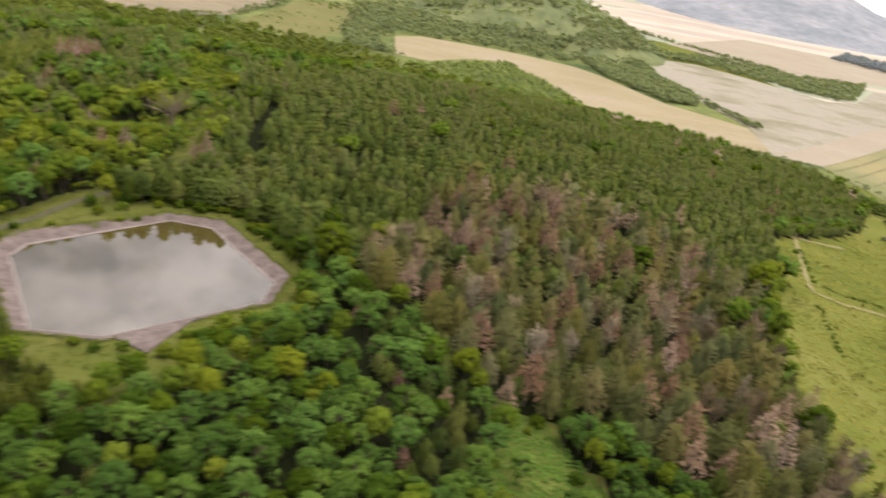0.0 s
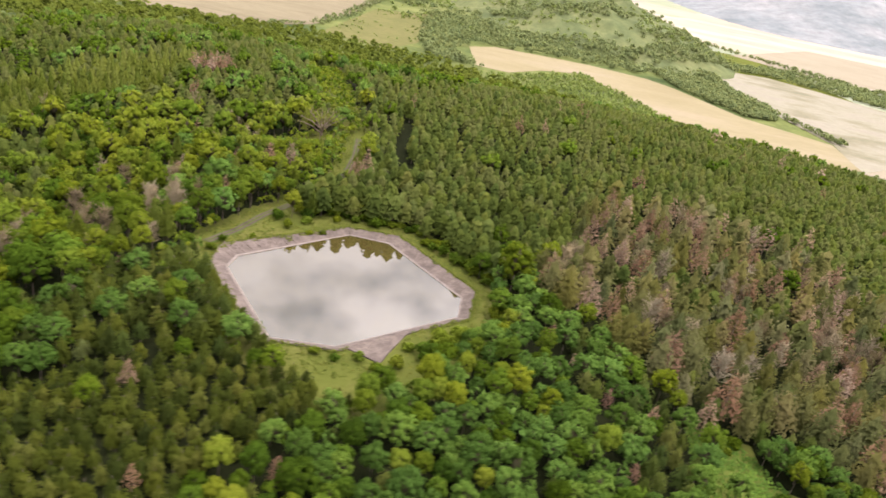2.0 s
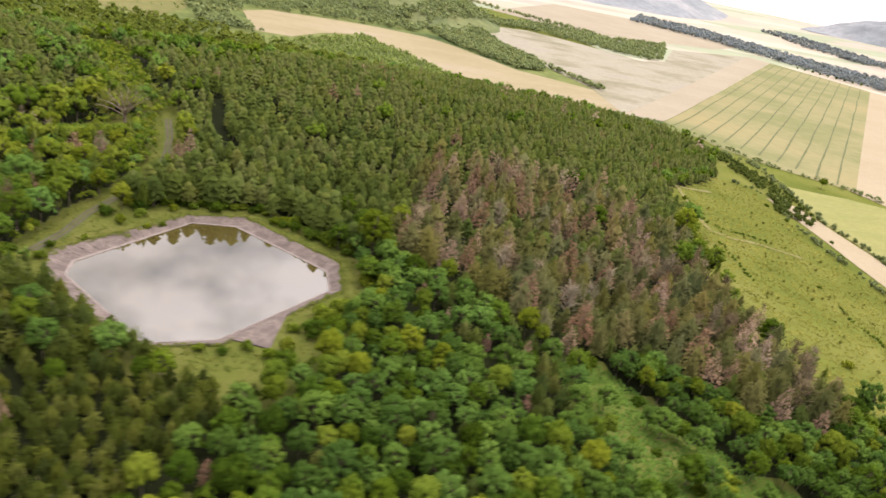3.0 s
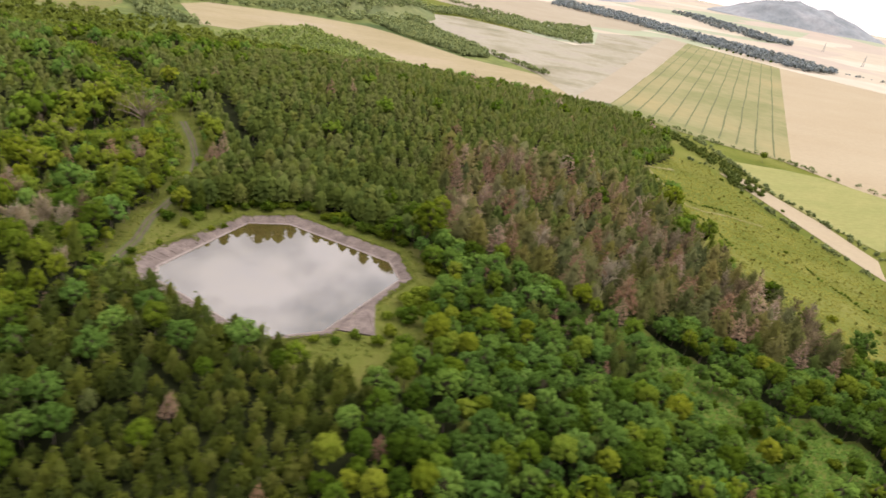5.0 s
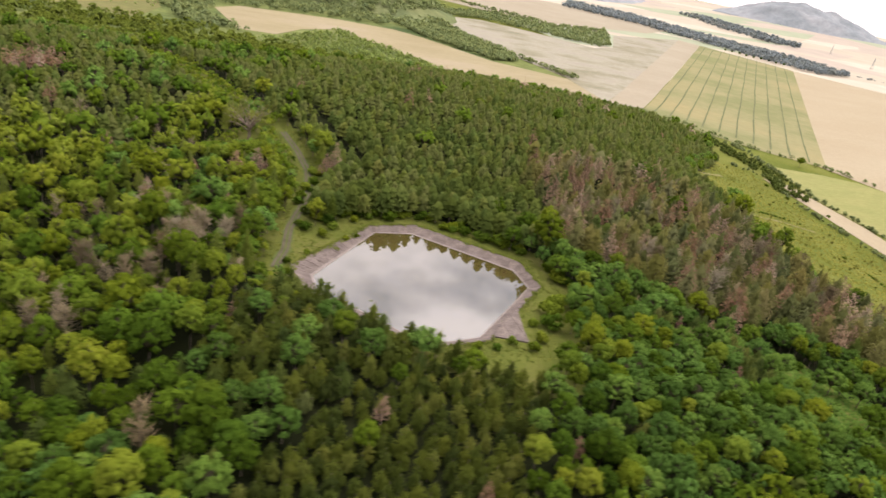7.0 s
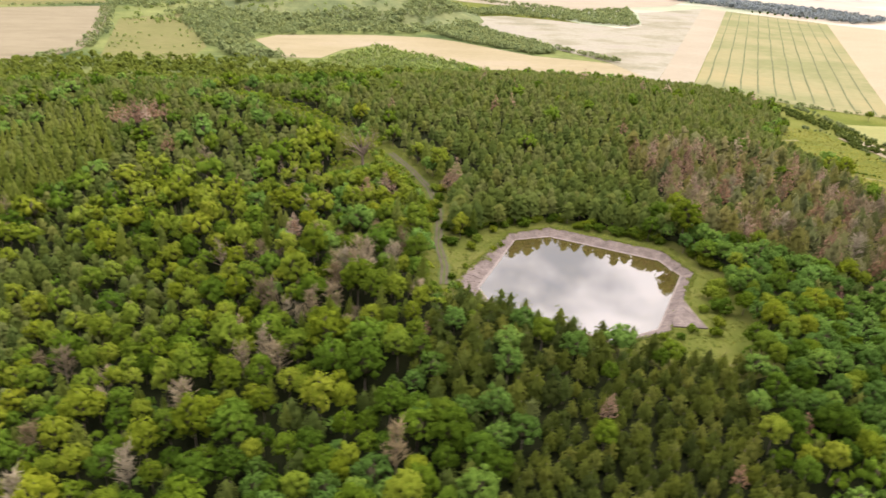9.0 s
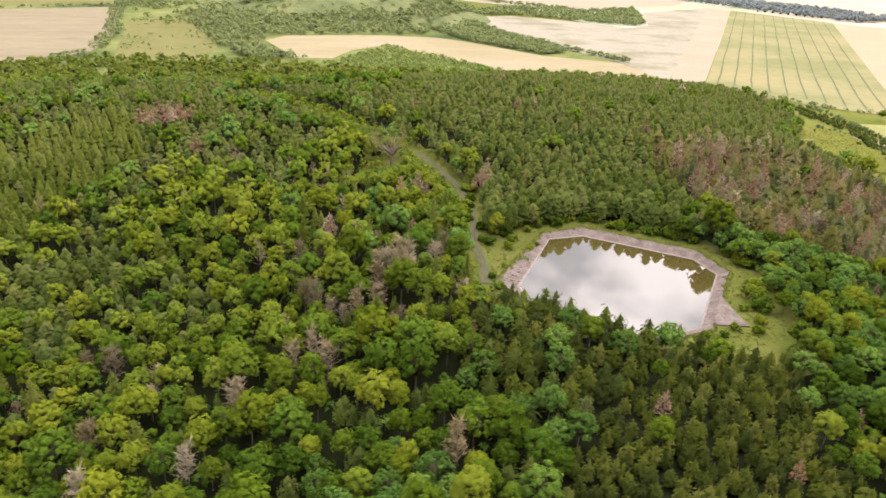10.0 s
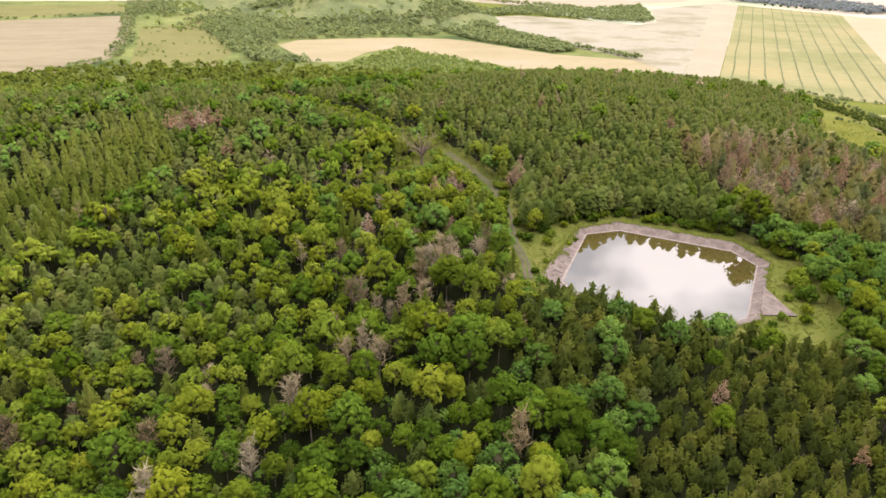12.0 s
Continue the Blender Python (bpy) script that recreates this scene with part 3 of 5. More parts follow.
lining = tagged(new("pond_lining"), "sloping weathered concrete slabs lining a small reservoir", "pond lining", kind="structure")


def slab(corners, thick, seed, material=None):
    """A concrete panel with a bevelled, slightly worn edge. corners: four points of its face, outer edge first."""
    rng = random.Random(seed)
    c = [Vector(p) for p in corners]
    up = (c[1] - c[0]).cross(c[3] - c[0]).normalized()
    if up.z < 0:
        up = -up
    mid = sum(c, Vector()) / 4
    rings = []
    for inset, drop in ((0.06, 0.0), (0.0, 0.05), (0.0, thick)):
        ring = []
        for i in range(4):
            for s in (0.0, 0.5):
                p = c[i].lerp(c[(i + 1) % 4], s)
                p = p + (mid - p).normalized() * (inset * 0.5 + rng.uniform(0, 0.02)) - up * drop
                ring.append(p)
        rings.append(ring)
    verts = [mid + up * rng.uniform(-0.01, 0.02)] + [p for r in rings for p in r]
    faces = [[0, 1 + i, 1 + (i + 1) % 8] for i in range(8)]
    for k in range(2):
        faces += [[1 + 8 * k + i, 9 + 8 * k + i, 9 + 8 * k + (i + 1) % 8, 1 + 8 * k + (i + 1) % 8] for i in range(8)]
    bm = bmesh.new()
    vs = [bm.verts.new(p) for p in verts]
    for f in faces:
        bm.faces.new([vs[i] for i in f])
    bmesh.ops.recalc_face_normals(bm, faces=bm.faces[:])
    if sum(f.normal.dot(up) * f.calc_area() for f in bm.faces if abs(f.normal.dot(up)) > 0.7) < 0:
        bmesh.ops.reverse_faces(bm, faces=bm.faces[:])
    me = bpy.data.meshes.new("slab")
    bm.to_mesh(me)
    bm.free()
    me.materials.append(material or CONCRETE)
    return me


rng = random.Random(5)
for side in range(8):
    i0, i1, o0, o1 = (Vector(p) for p in (WATERLINE[side], WATERLINE[(side + 1) % 8], RIM[side], RIM[(side + 1) % 8]))
    count = max(3, round((o1 - o0).length / 2.6))
    for k in range(count):
        a, b = k / count, (k + 1) / count
        broken = (side == 1 and k < count * 0.45) or (side == 0 and rng.random() < 0.35)
        tilt = [rng.uniform(-0.05, 0.03) if broken else rng.uniform(-0.02, 0.03) for _ in range(4)]
        top = 1.38
        quad = []
        for s, t in ((a, 0), (b, 0), (b, 1), (a, 1)):
            o, i = o0.lerp(o1, s), i0.lerp(i1, s)
            low = i + (i - o) * 0.45
            p = o if t == 0 else low
            quad.append((p.x, p.y, (top if t == 0 else -0.45 * top) + tilt[len(quad)]))
        part("slab", slab(quad, 0.16 if broken else 0.3, side * 100 + k), lining)

# pale ledge at the water's edge, scoured clean
for side in range(8):
    i0, i1, o0, o1 = (Vector(p) for p in (WATERLINE[side], WATERLINE[(side + 1) % 8], RIM[side], RIM[(side + 1) % 8]))
    count = max(2, round((i1 - i0).length / 5.2))
    for k in range(count):
        a, b = k / count, (k + 1) / count
        q = []
        for s, t in ((a, 0.09), (b, 0.09), (b, -0.04), (a, -0.04)):
            o, i = o0.lerp(o1, s), i0.lerp(i1, s)
            q.append((*(i + (o - i) * t), 0.22 if t > 0 else 0.10))
        part("ledge", slab(q, 0.35, 900 + side * 40 + k, LEDGE), lining, "pale scoured concrete ledge")

# the paved ramp that runs up from the water's corner
ramp_pts = [((-37.2, 126.3), (-40.6, 116.2)), ((-40.5, 123.3), (-41.9, 111.3)), ((-44.2, 119.9), (-46.0, 113.2)), ((-48.0, 116.6), (-49.3, 114.6))]
for (a, b), (c, d) in zip(ramp_pts, ramp_pts[1:]):
    part("slab", slab([(*b, 1.5), (*d, 1.5), (*c, 1.42), (*a, 1.42)], 0.45, int(a[0] * 7)), lining, "cracked concrete ramp slab")

# rubble on the crumbling end of the lining
pieces_v, pieces_f = [], []
rs = np.random.default_rng(8)
for k in range(40):
    s = rs.uniform(0, 0.55)
    o, i = np.array(RIM[1]) * (1 - s) + np.array(RIM[2]) * s, np.array(WATERLINE[1]) * (1 - s) + np.array(WATERLINE[2]) * s
    t = rs.uniform(-0.1, 0.95)
    p = o + (i - o) * t
    size = rs.uniform(0.06, 0.2)
    box = (np.array([[x, y, z] for x in (-1, 1) for y in (-1, 1) for z in (-1, 1)]) * rs.uniform(0.5, 1, 3) + rs.normal(0, 0.12, (8, 3))) * size * (1, 1, 0.55)
    n0 = len(pieces_v)
    pieces_v += [tuple(q) for q in box + (p[0], p[1], 1.38 * (1 - t) + 0.08)]
    pieces_f += [[n0 + j for j in f] for f in ((0, 1, 3, 2), (4, 6, 7, 5), (0, 4, 5, 1), (2, 3, 7, 6), (0, 2, 6, 4), (1, 5, 7, 3))]
tagged(new("concrete_rubble", mesh_of("concrete_rubble", pieces_v, pieces_f, CONCRETE)), "broken concrete rubble on the crumbling pond edge", "rubble", kind="stuff")

# ---- dirt track ----
track = tagged(new("dirt_track"), "narrow two-rut dirt track with a grassy middle", "track", kind="structure")
part("verge", strip_mesh("verge", TRACK[:8], 3.0, VERGE, 0.14, 0.3, 2.5, 3), track, "dry grass verge")
for shift in (-0.65, 0.65):
    l0, r0 = ribbon(TRACK[:8], 2 * abs(shift), 3.0)
    rut = [tuple(p) for p in (l0 if shift < 0 else r0)]
    part("wheel_rut", strip_mesh("wheel_rut", rut, 0.7, SOIL, 0.24, 0.25, 1.5, 4), track, "bare soil wheel rut")


# ---- trees: shapes ----
def clumps(at, out, size, k, bulge, rng):
    """Small crumpled tufts of leaves: a fan of k triangles round a raised middle, each at its place, facing out."""
    n = len(at)
    out = out / np.linalg.norm(out, axis=1)[:, None]
    help_axis = np.where(np.abs(out[:, 2:3]) < 0.9, np.array([[0, 0, 1.0]]), np.array([[1.0, 0, 0]]))
    u = np.cross(out, help_axis)
    u /= np.linalg.norm(u, axis=1)[:, None]
    v = np.cross(out, u)
    ang = rng.uniform(0, 6.28, (n, 1)) + np.arange(k) * 2 * np.pi / k + rng.uniform(-0.35, 0.35, (n, k))
    rad = size[:, None] * rng.uniform(0.6, 1.25, (n, k))
    low = size[:, None] * rng.uniform(-0.5, 0.05, (n, k))
    rim = at[:, None] + (np.cos(ang) * rad)[..., None] * u[:, None] + (np.sin(ang) * rad)[..., None] * v[:, None] + low[..., None] * out[:, None]
    tip = at + out * (size * bulge * rng.uniform(0.5, 1.2, n))[:, None]
    verts = np.concatenate([tip[:, None], rim], 1).reshape(-1, 3)
    base = np.arange(n)[:, None] * (k + 1)
    j = np.arange(k)
    tris = np.stack([np.broadcast_to(base, (n, k)), base + 1 + j, base + 1 + (j + 1) % k], -1).reshape(-1, 3)
    return verts, tris


def joined(*meshes):
    v, f, n = [], [], 0
    for a, b in meshes:
        v.append(a)
        f.append(b + n)
        n += len(a)
    return np.concatenate(v), np.concatenate(f)


def stick(a, b, r0, r1, sides=5):
    """A tapered stick between two points."""
    a, b = np.array(a, float), np.array(b, float)
    d = (b - a) / np.linalg.norm(b - a)
    u = np.cross(d, (0, 0, 1.0) if abs(d[2]) < 0.9 else (1.0, 0, 0))
    u /= np.linalg.norm(u)
    w = np.cross(d, u)
    t = np.arange(sides) * 2 * np.pi / sides
    ring = np.cos(t)[:, None] * u + np.sin(t)[:, None] * w
    v = np.concatenate([a + ring * r0, b + ring * r1])
    i = np.arange(sides)
    j = (i + 1) % sides
    return v, np.concatenate([np.stack([i, j, j + sides], 1), np.stack([i, j + sides, i + sides], 1)])


ball = np.array([(0, 0, 1), (0, 0, -1), (1, 0, 0), (0, 1, 0), (-1, 0, 0), (0, -1, 0)], float)
ball_faces = np.array([(0, 2, 3), (0, 3, 4), (0, 4, 5), (0, 5, 2), (1, 3, 2), (1, 4, 3), (1, 5, 4), (1, 2, 5)])
G = (1 + 5**0.5) / 2
knob = np.array([(-1, G, 0), (1, G, 0), (-1, -G, 0), (1, -G, 0), (0, -1, G), (0, 1, G), (0, -1, -G), (0, 1, -G), (G, 0, -1), (G, 0, 1), (-G, 0, -1), (-G, 0, 1)]) / math.hypot(1, G)
knob_faces = np.array([(0, 11, 5), (0, 5, 1), (0, 1, 7), (0, 7, 10), (0, 10, 11), (1, 5, 9), (5, 11, 4), (11, 10, 2), (10, 7, 6), (7, 1, 8),
                       (3, 9, 4), (3, 4, 2), (3, 2, 6), (3, 6, 8), (3, 8, 9), (4, 9, 5), (2, 4, 11), (6, 2, 10), (8, 6, 7), (9, 8, 1)])


def lobed_crown(rng, height, radius, n, k, size, lobes=20, low=0.30, lump=0.36, bare=False, broad=0.42, fine=True, inner=0.76):
    """A broad crown: leafy boughs that fill an egg-shaped outline, widest at the share broad of its height, with loose tufts over them."""
    mid, up, down = height * (low + (0.97 - low) * broad), height * (0.97 - low) * (1 - broad), height * (0.97 - low) * broad
    i = np.arange(lobes)
    dz = 1 - 1.45 * (i + 0.5) / lobes
    a = i * 2.39996 + rng.uniform(-0.4, 0.4, lobes)
    flat = np.sqrt(1 - dz**2)
    d = np.stack([np.cos(a) * flat, np.sin(a) * flat, dz], 1)
    r = radius * lump * rng.uniform(0.7, 1.25, lobes)
    reach = (1 - r / radius * 0.85) * rng.uniform(0.72, 1.12, lobes)
    c = d * reach[:, None] * (radius, radius, 1)
    c[:, 2] = mid + d[:, 2] * reach * np.where(d[:, 2] > 0, up, down)
    pick = rng.choice(lobes, n * 3, p=r**2 / (r**2).sum())
    o = rng.normal(0, 1, (n * 3, 3))
    o[:, 2] = np.where(o[:, 2] < -0.4, -o[:, 2], o[:, 2])
    o /= np.linalg.norm(o, axis=1)[:, None]
    p = c[pick] + o * r[pick][:, None] * rng.uniform(0.8, 1.15, (n * 3, 1))
    depth = (np.linalg.norm(p[:, None] - c, axis=2) / r).min(1) + 0.25 * np.linalg.norm((p - (0, 0, mid)) / (radius, radius, up), axis=1)
    keep = rng.permutation(np.argsort(-depth, kind="stable")[: int(n * 1.6)])[:n]
    boughs = []
    if not bare:
        bv, bf = (knob, knob_faces) if fine else (ball, ball_faces)
        boughs = [(bv * (1 + rng.uniform(-0.2, 0.16, (len(bv), 1))) * rr * inner + cc, bf) for cc, rr in zip(c, r)]
        # solid core for the darkened twig colour, so gaps between boughs look shaded
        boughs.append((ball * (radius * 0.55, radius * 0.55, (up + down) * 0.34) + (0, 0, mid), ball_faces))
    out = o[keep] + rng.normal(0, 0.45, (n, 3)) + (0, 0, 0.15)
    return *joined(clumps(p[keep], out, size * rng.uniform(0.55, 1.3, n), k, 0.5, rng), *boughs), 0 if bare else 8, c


def skirt(rng, z0, z1, radius, points):
    """One tier of a conifer: boughs that slope out from the stem to a ragged, star-shaped edge."""
    a = np.arange(2 * points) * np.pi / points + rng.uniform(0, 6.28)
    r = radius * np.where(np.arange(2 * points) % 2, rng.uniform(0.42, 0.66, 2 * points), rng.uniform(0.78, 1.12, 2 * points))
    rim = np.stack([np.cos(a) * r, np.sin(a) * r, z0 + (z1 - z0) * rng.uniform(-0.15, 0.3, 2 * points)], 1)
    v = np.concatenate([[[0, 0, z1]], rim])
    i = np.arange(2 * points)
    return v, np.stack([np.zeros(2 * points, int), 1 + i, 1 + (i + 1) % (2 * points)], 1)


def cone_crown(rng, height, radius, n, k, size, low=0.3, power=0.55, bare=False, tiers=5, points=5, full=1.4, tip=0.97):
    """A pine's crown: ragged tiers round a stem, rounding off to the tip, with tufts that point up and out."""
    u = 1 - rng.uniform(0.0, 1, n) ** (0.7 / full)
    u = np.clip(np.round(u * 8) / 8 + rng.normal(0, 0.035, n), 0, 0.96)
    arm = np.floor(rng.uniform(0, 6, n)) * 1.047 + np.round(u * 8) * 0.9 + rng.normal(0, 0.22, n)
    reach = radius * (1 - u**full) ** power * rng.uniform(0.55, 1.1, n)
    p = np.stack([np.cos(arm) * reach, np.sin(arm) * reach, height * (low + (0.95 - low) * u) + 0.28 * radius - 0.1 * reach], 1)
    out = np.stack([np.cos(arm), np.sin(arm), 0.75 + 1.3 * u], 1) + rng.normal(0, 0.22, (n, 3))
    meshes = [clumps(p, out, size * rng.uniform(0.6, 1.25, n) * (1 - 0.25 * u), k, 0.5, rng)]
    if not bare:
        for i in range(tiers):
            q, span = i / tiers, height * (tip - low) / tiers
            z = height * low + q * height * (tip - low)
            meshes.append(skirt(rng, z, z + 1.75 * span if i < tiers - 1 else height * tip, radius * (0.66 if n > 45 else 1.0) * (0.7 if i == tiers - 1 and n > 45 else 1.0) * (1 - q**full) ** power, points))
    return *joined(*meshes), 0, None


def bare_boughs(rng, height, radius, n, twigs, low=0.22, high=0.99, rise=(0.1, 0.75)):
    """Dead boughs with thin twigs, as slender blades."""
    out = []
    for i in range(n):
        u = rng.uniform(low, high)
        a = rng.uniform(0, 6.28)
        long = radius * (1.08 - u) ** 0.6 * rng.uniform(0.6, 1.15)
        s = np.array([0, 0, height * u])
        e = s + (math.cos(a) * long, math.sin(a) * long, long * rng.uniform(*rise))
        out.append(stick(s, e, 0.085, 0.03, 3))
        for _ in range(twigs):
            q = s + (e - s) * rng.uniform(0.35, 1.0)
            g = q + rng.normal(0, 0.55, 3) + (0, 0, 0.25)
            w = rng.normal(0, 0.05, 3)
            out.append((np.array([q - w, q + w, g]), np.array([[0, 1, 2]])))
    return joined(*out)


def limbs(rng, height, radius, count):
    out = [stick((0, 0, -0.6), (0, 0, height * 0.7), 0.025 * height * 0.7, 0.006 * height, 6)]
    for i in range(count):
        a = i * 2.4 + rng.uniform(-0.4, 0.4)
        h = height * rng.uniform(0.32, 0.55)
        out.append(stick((0, 0, h), (math.cos(a) * radius * 0.6, math.sin(a) * radius * 0.6, h + height * 0.25), 0.09, 0.03, 4))
    return joined(*out)


# kind: name, label, height, radius
KINDS = {
    "broadleaf": ("broadleaf_tree", "leafy green broadleaf tree with a lumpy rounded crown", 10.4, 3.5),
    "ash": ("slender_tree", "tall yellow-green broadleaf tree with a loose open crown", 11.6, 3.1),
    "grove": ("leafy_tree", "dense blue-green broadleaf tree with a soft rounded crown", 9.6, 3.5),
    "larch": ("conifer_tree", "pale yellow-green conifer with a slender pointed crown", 9.8, 1.9),
    "pine": ("pine_tree", "dark olive-green pine with a pointed crown", 8.0, 2.05),
    "young_pine": ("young_pine_tree", "small dark olive young pine in a close-planted block", 5.3, 1.14),
    "old_pine": ("old_pine_tree", "broad brownish-olive old pine with layered boughs", 10.8, 2.85),
    "dying": ("dying_pine_tree", "dying pine with rust-brown needles", 10.8, 2.7),
    "bare": ("dead_tree", "bare grey-brown dead tree with twiggy boughs", 11.0, 3.0),
}


def shape_of(kind, detail, seed):
    """Crown and trunk of one tree. detail: 3 nearest to 0 far."""
    rng = np.random.default_rng(seed)
    _, _, h, r = KINDS[kind]
    if kind in ("broadleaf", "ash", "grove") and detail < 0:
        crown = lobed_crown(rng, h * 0.9, r * 1.05, 14, 3, 1.75, 6, 0.22, 0.5, True)
    elif kind in ("broadleaf", "grove"):
        n, s, k = ((600, 0.29, 3), (230, 0.42, 3), (100, 0.62, 3), (26, 1.1, 3))[3 - detail]
        crown = lobed_crown(rng, h, r, n, k, s, (7, 12, 20, 28)[detail], 0.24, ((0.52, 0.44, 0.36, 0.32) if kind == "broadleaf" else (0.5, 0.42, 0.32, 0.27))[detail], False, 0.42, detail > 2)
    elif kind == "ash":
        n, s, k = ((560, 0.29, 3), (215, 0.42, 3), (95, 0.62, 3), (26, 1.1, 3))[3 - detail]
        crown = lobed_crown(rng, h, r, n, k, s, (7, 12, 18, 24)[detail], 0.22, (0.54, 0.46, 0.40, 0.36)[detail], False, 0.5, detail > 2)
    elif kind in ("pine", "larch"):
        n, s, k = ((260, 0.31, 3), (140, 0.38, 3), (40, 0.55, 3), (7, 0.8, 3))[3 - detail]
        crown = cone_crown(rng, h, r, n, k, s, 0.22, 0.60 if kind == "pine" else 0.85, False, (4, 5, 6, 7)[detail], (4, 5, 6, 7)[detail], 2.2 if kind == "pine" else 1.4, 0.9 if kind == "pine" else 0.97)
    elif kind == "young_pine":
        n, s, k = ((200, 0.3, 3), (120, 0.36, 3), (60, 0.44, 3), (8, 0.7, 3))[3 - detail]
        crown = cone_crown(rng, h, r, n, k, s, 0.16, 0.46, False, (4, 5, 5, 5)[detail], (4, 5, 6, 7)[detail], 2.5, 0.86)
    elif kind == "old_pine":
        n, s, k = ((360, 0.36, 3), (210, 0.45, 3), (80, 0.66, 3), (16, 1.0, 3))[3 - detail]
        crown = cone_crown(rng, h, r, n, k, s, 0.2, 0.55, False, (4, 5, 6, 7)[detail], (5, 6, 7, 8)[detail], 1.6)
    elif kind == "dying":
        n, s, k = ((210, 0.34, 3), (130, 0.40, 3), (54, 0.62, 3), (22, 1.0, 3))[3 - detail]
        tufts = cone_crown(rng, h, r, n, k, s, 0.26, 0.85, True)
        crown = *joined(tufts[:2], bare_boughs(rng, h, r, (34, 28, 16, 7)[3 - detail], (6, 5, 3, 2)[3 - detail])), 0, None
    else:
        crown = *bare_boughs(rng, h, r, (52, 46, 26, 12)[3 - detail], (9, 8, 6, 4)[3 - detail], 0.25, 0.82, (0.5, 1.3)), 0, None
    if detail == 3:
        trunk = limbs(rng, h, r, 4 if kind in ("broadleaf", "ash", "grove", "old_pine") else 0)
        if kind in ("pine", "larch", "young_pine", "dying", "bare"):
            trunk = stick((0, 0, -0.6), (0, 0, h * 0.97), 0.16, 0.03, 6)
    else:
        trunk = stick((0, 0, -0.6), (0, 0, h * 0.9), 0.16, 0.04, 3)
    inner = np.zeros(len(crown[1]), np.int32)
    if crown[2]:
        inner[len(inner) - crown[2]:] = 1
    v = crown[0]
    if crown[3] is None:
        round_off = v * (1, 1, 0) / r + (0, 0, 0.95)
    else:
        lobe = crown[3][np.argmin(np.linalg.norm(v[:, None] - crown[3], axis=2), axis=1)]
        round_off = 0.6 * (v - lobe) / (0.4 * r) + 0.75 * (v - (0, 0, 0.5 * h)) / r + (0, 0, 0.35)
    if detail == 0:
        round_off = round_off + (0, 0, 0.7)
    round_off /= np.linalg.norm(round_off, axis=1)[:, None] + 1e-6
    return crown[:2], trunk, inner, round_off


# ---- trees: where they stand ----
def plant():
    """Trees spread over the hill: each with its kind, place, size and turn, none closer than its crown allows."""
    rng = np.random.default_rng(21)
    n = 162000
    x, y = rng.uniform(-335, 290, n), rng.uniform(0, 490, n)
    wanted = inside(FOREST, x, y) & ~inside(BANK, x, y) & (x > -150 - 0.62 * y) & (x < 40 + 1.1 * y)
    near_track = off_line(TRACK[:10], x, y)
    wanted &= near_track > 4.0
    wanted &= off_line(TRACK[9:], x, y) > 8.5
    wanted &= off_line(BREAK, x, y) > 3.0
    wanted &= off_line(DITCH, x, y) > 2.6
    wanted &= ~((x < -78) & (x > -93) & (y > 150) & (y < 180) & (off_line(TRACK, x, y) < 5.5))
    wanted &= ~((y > 163) & (x > -84) & (x < -20) & (off_line(BANK, x, y, True) < 3) & ~inside(PINES, x, y))
    open_ground = inside(CLEARING, x, y)
    by_bank = off_line(BANK, x, y, True)
    # how far it is from each place to the track, north-north-eastwards
    room = np.full(n, 1e3)
    for a, b in list(zip(TRACK[:8], TRACK[1:9])) + [((-93, 249), (-79, 249))]:
        for s in (0.0, 0.25, 0.5, 0.75):
            dx, dy = a[0] + s * (b[0] - a[0]) - x, a[1] + s * (b[1] - a[1]) - y
            ahead, aside = 0.36 * dx + 0.93 * dy, np.abs(0.93 * dx - 0.36 * dy)
            room = np.where((ahead > 0) & (aside < 3.5), np.minimum(room, ahead), room)
    zone = np.zeros(n, int)
    for i, poly in enumerate((LARCHES, DARK, STRIP, YOUNG, PINES, DYING), 1):
        zone[inside(poly, x, y)] = i
    zone[inside(EDGE, x, y)] = 11
    zone[(zone == 0) & (y > 262 + 14 * np.sin(x * 0.11) + 9 * np.sin(x * 0.31 + 1)) & (off_line(TRACK[9:], x, y) > 9)] = 7
    zone[(zone == 3) & (x > -17 + 0.45 * (152 - y)) & (x < 8 + 0.45 * (152 - y)) & (y > 92)] = 12
    zone[(x > 160) & (y < 420) & (y - 285 < 0.75 * (x - 150))] = 8
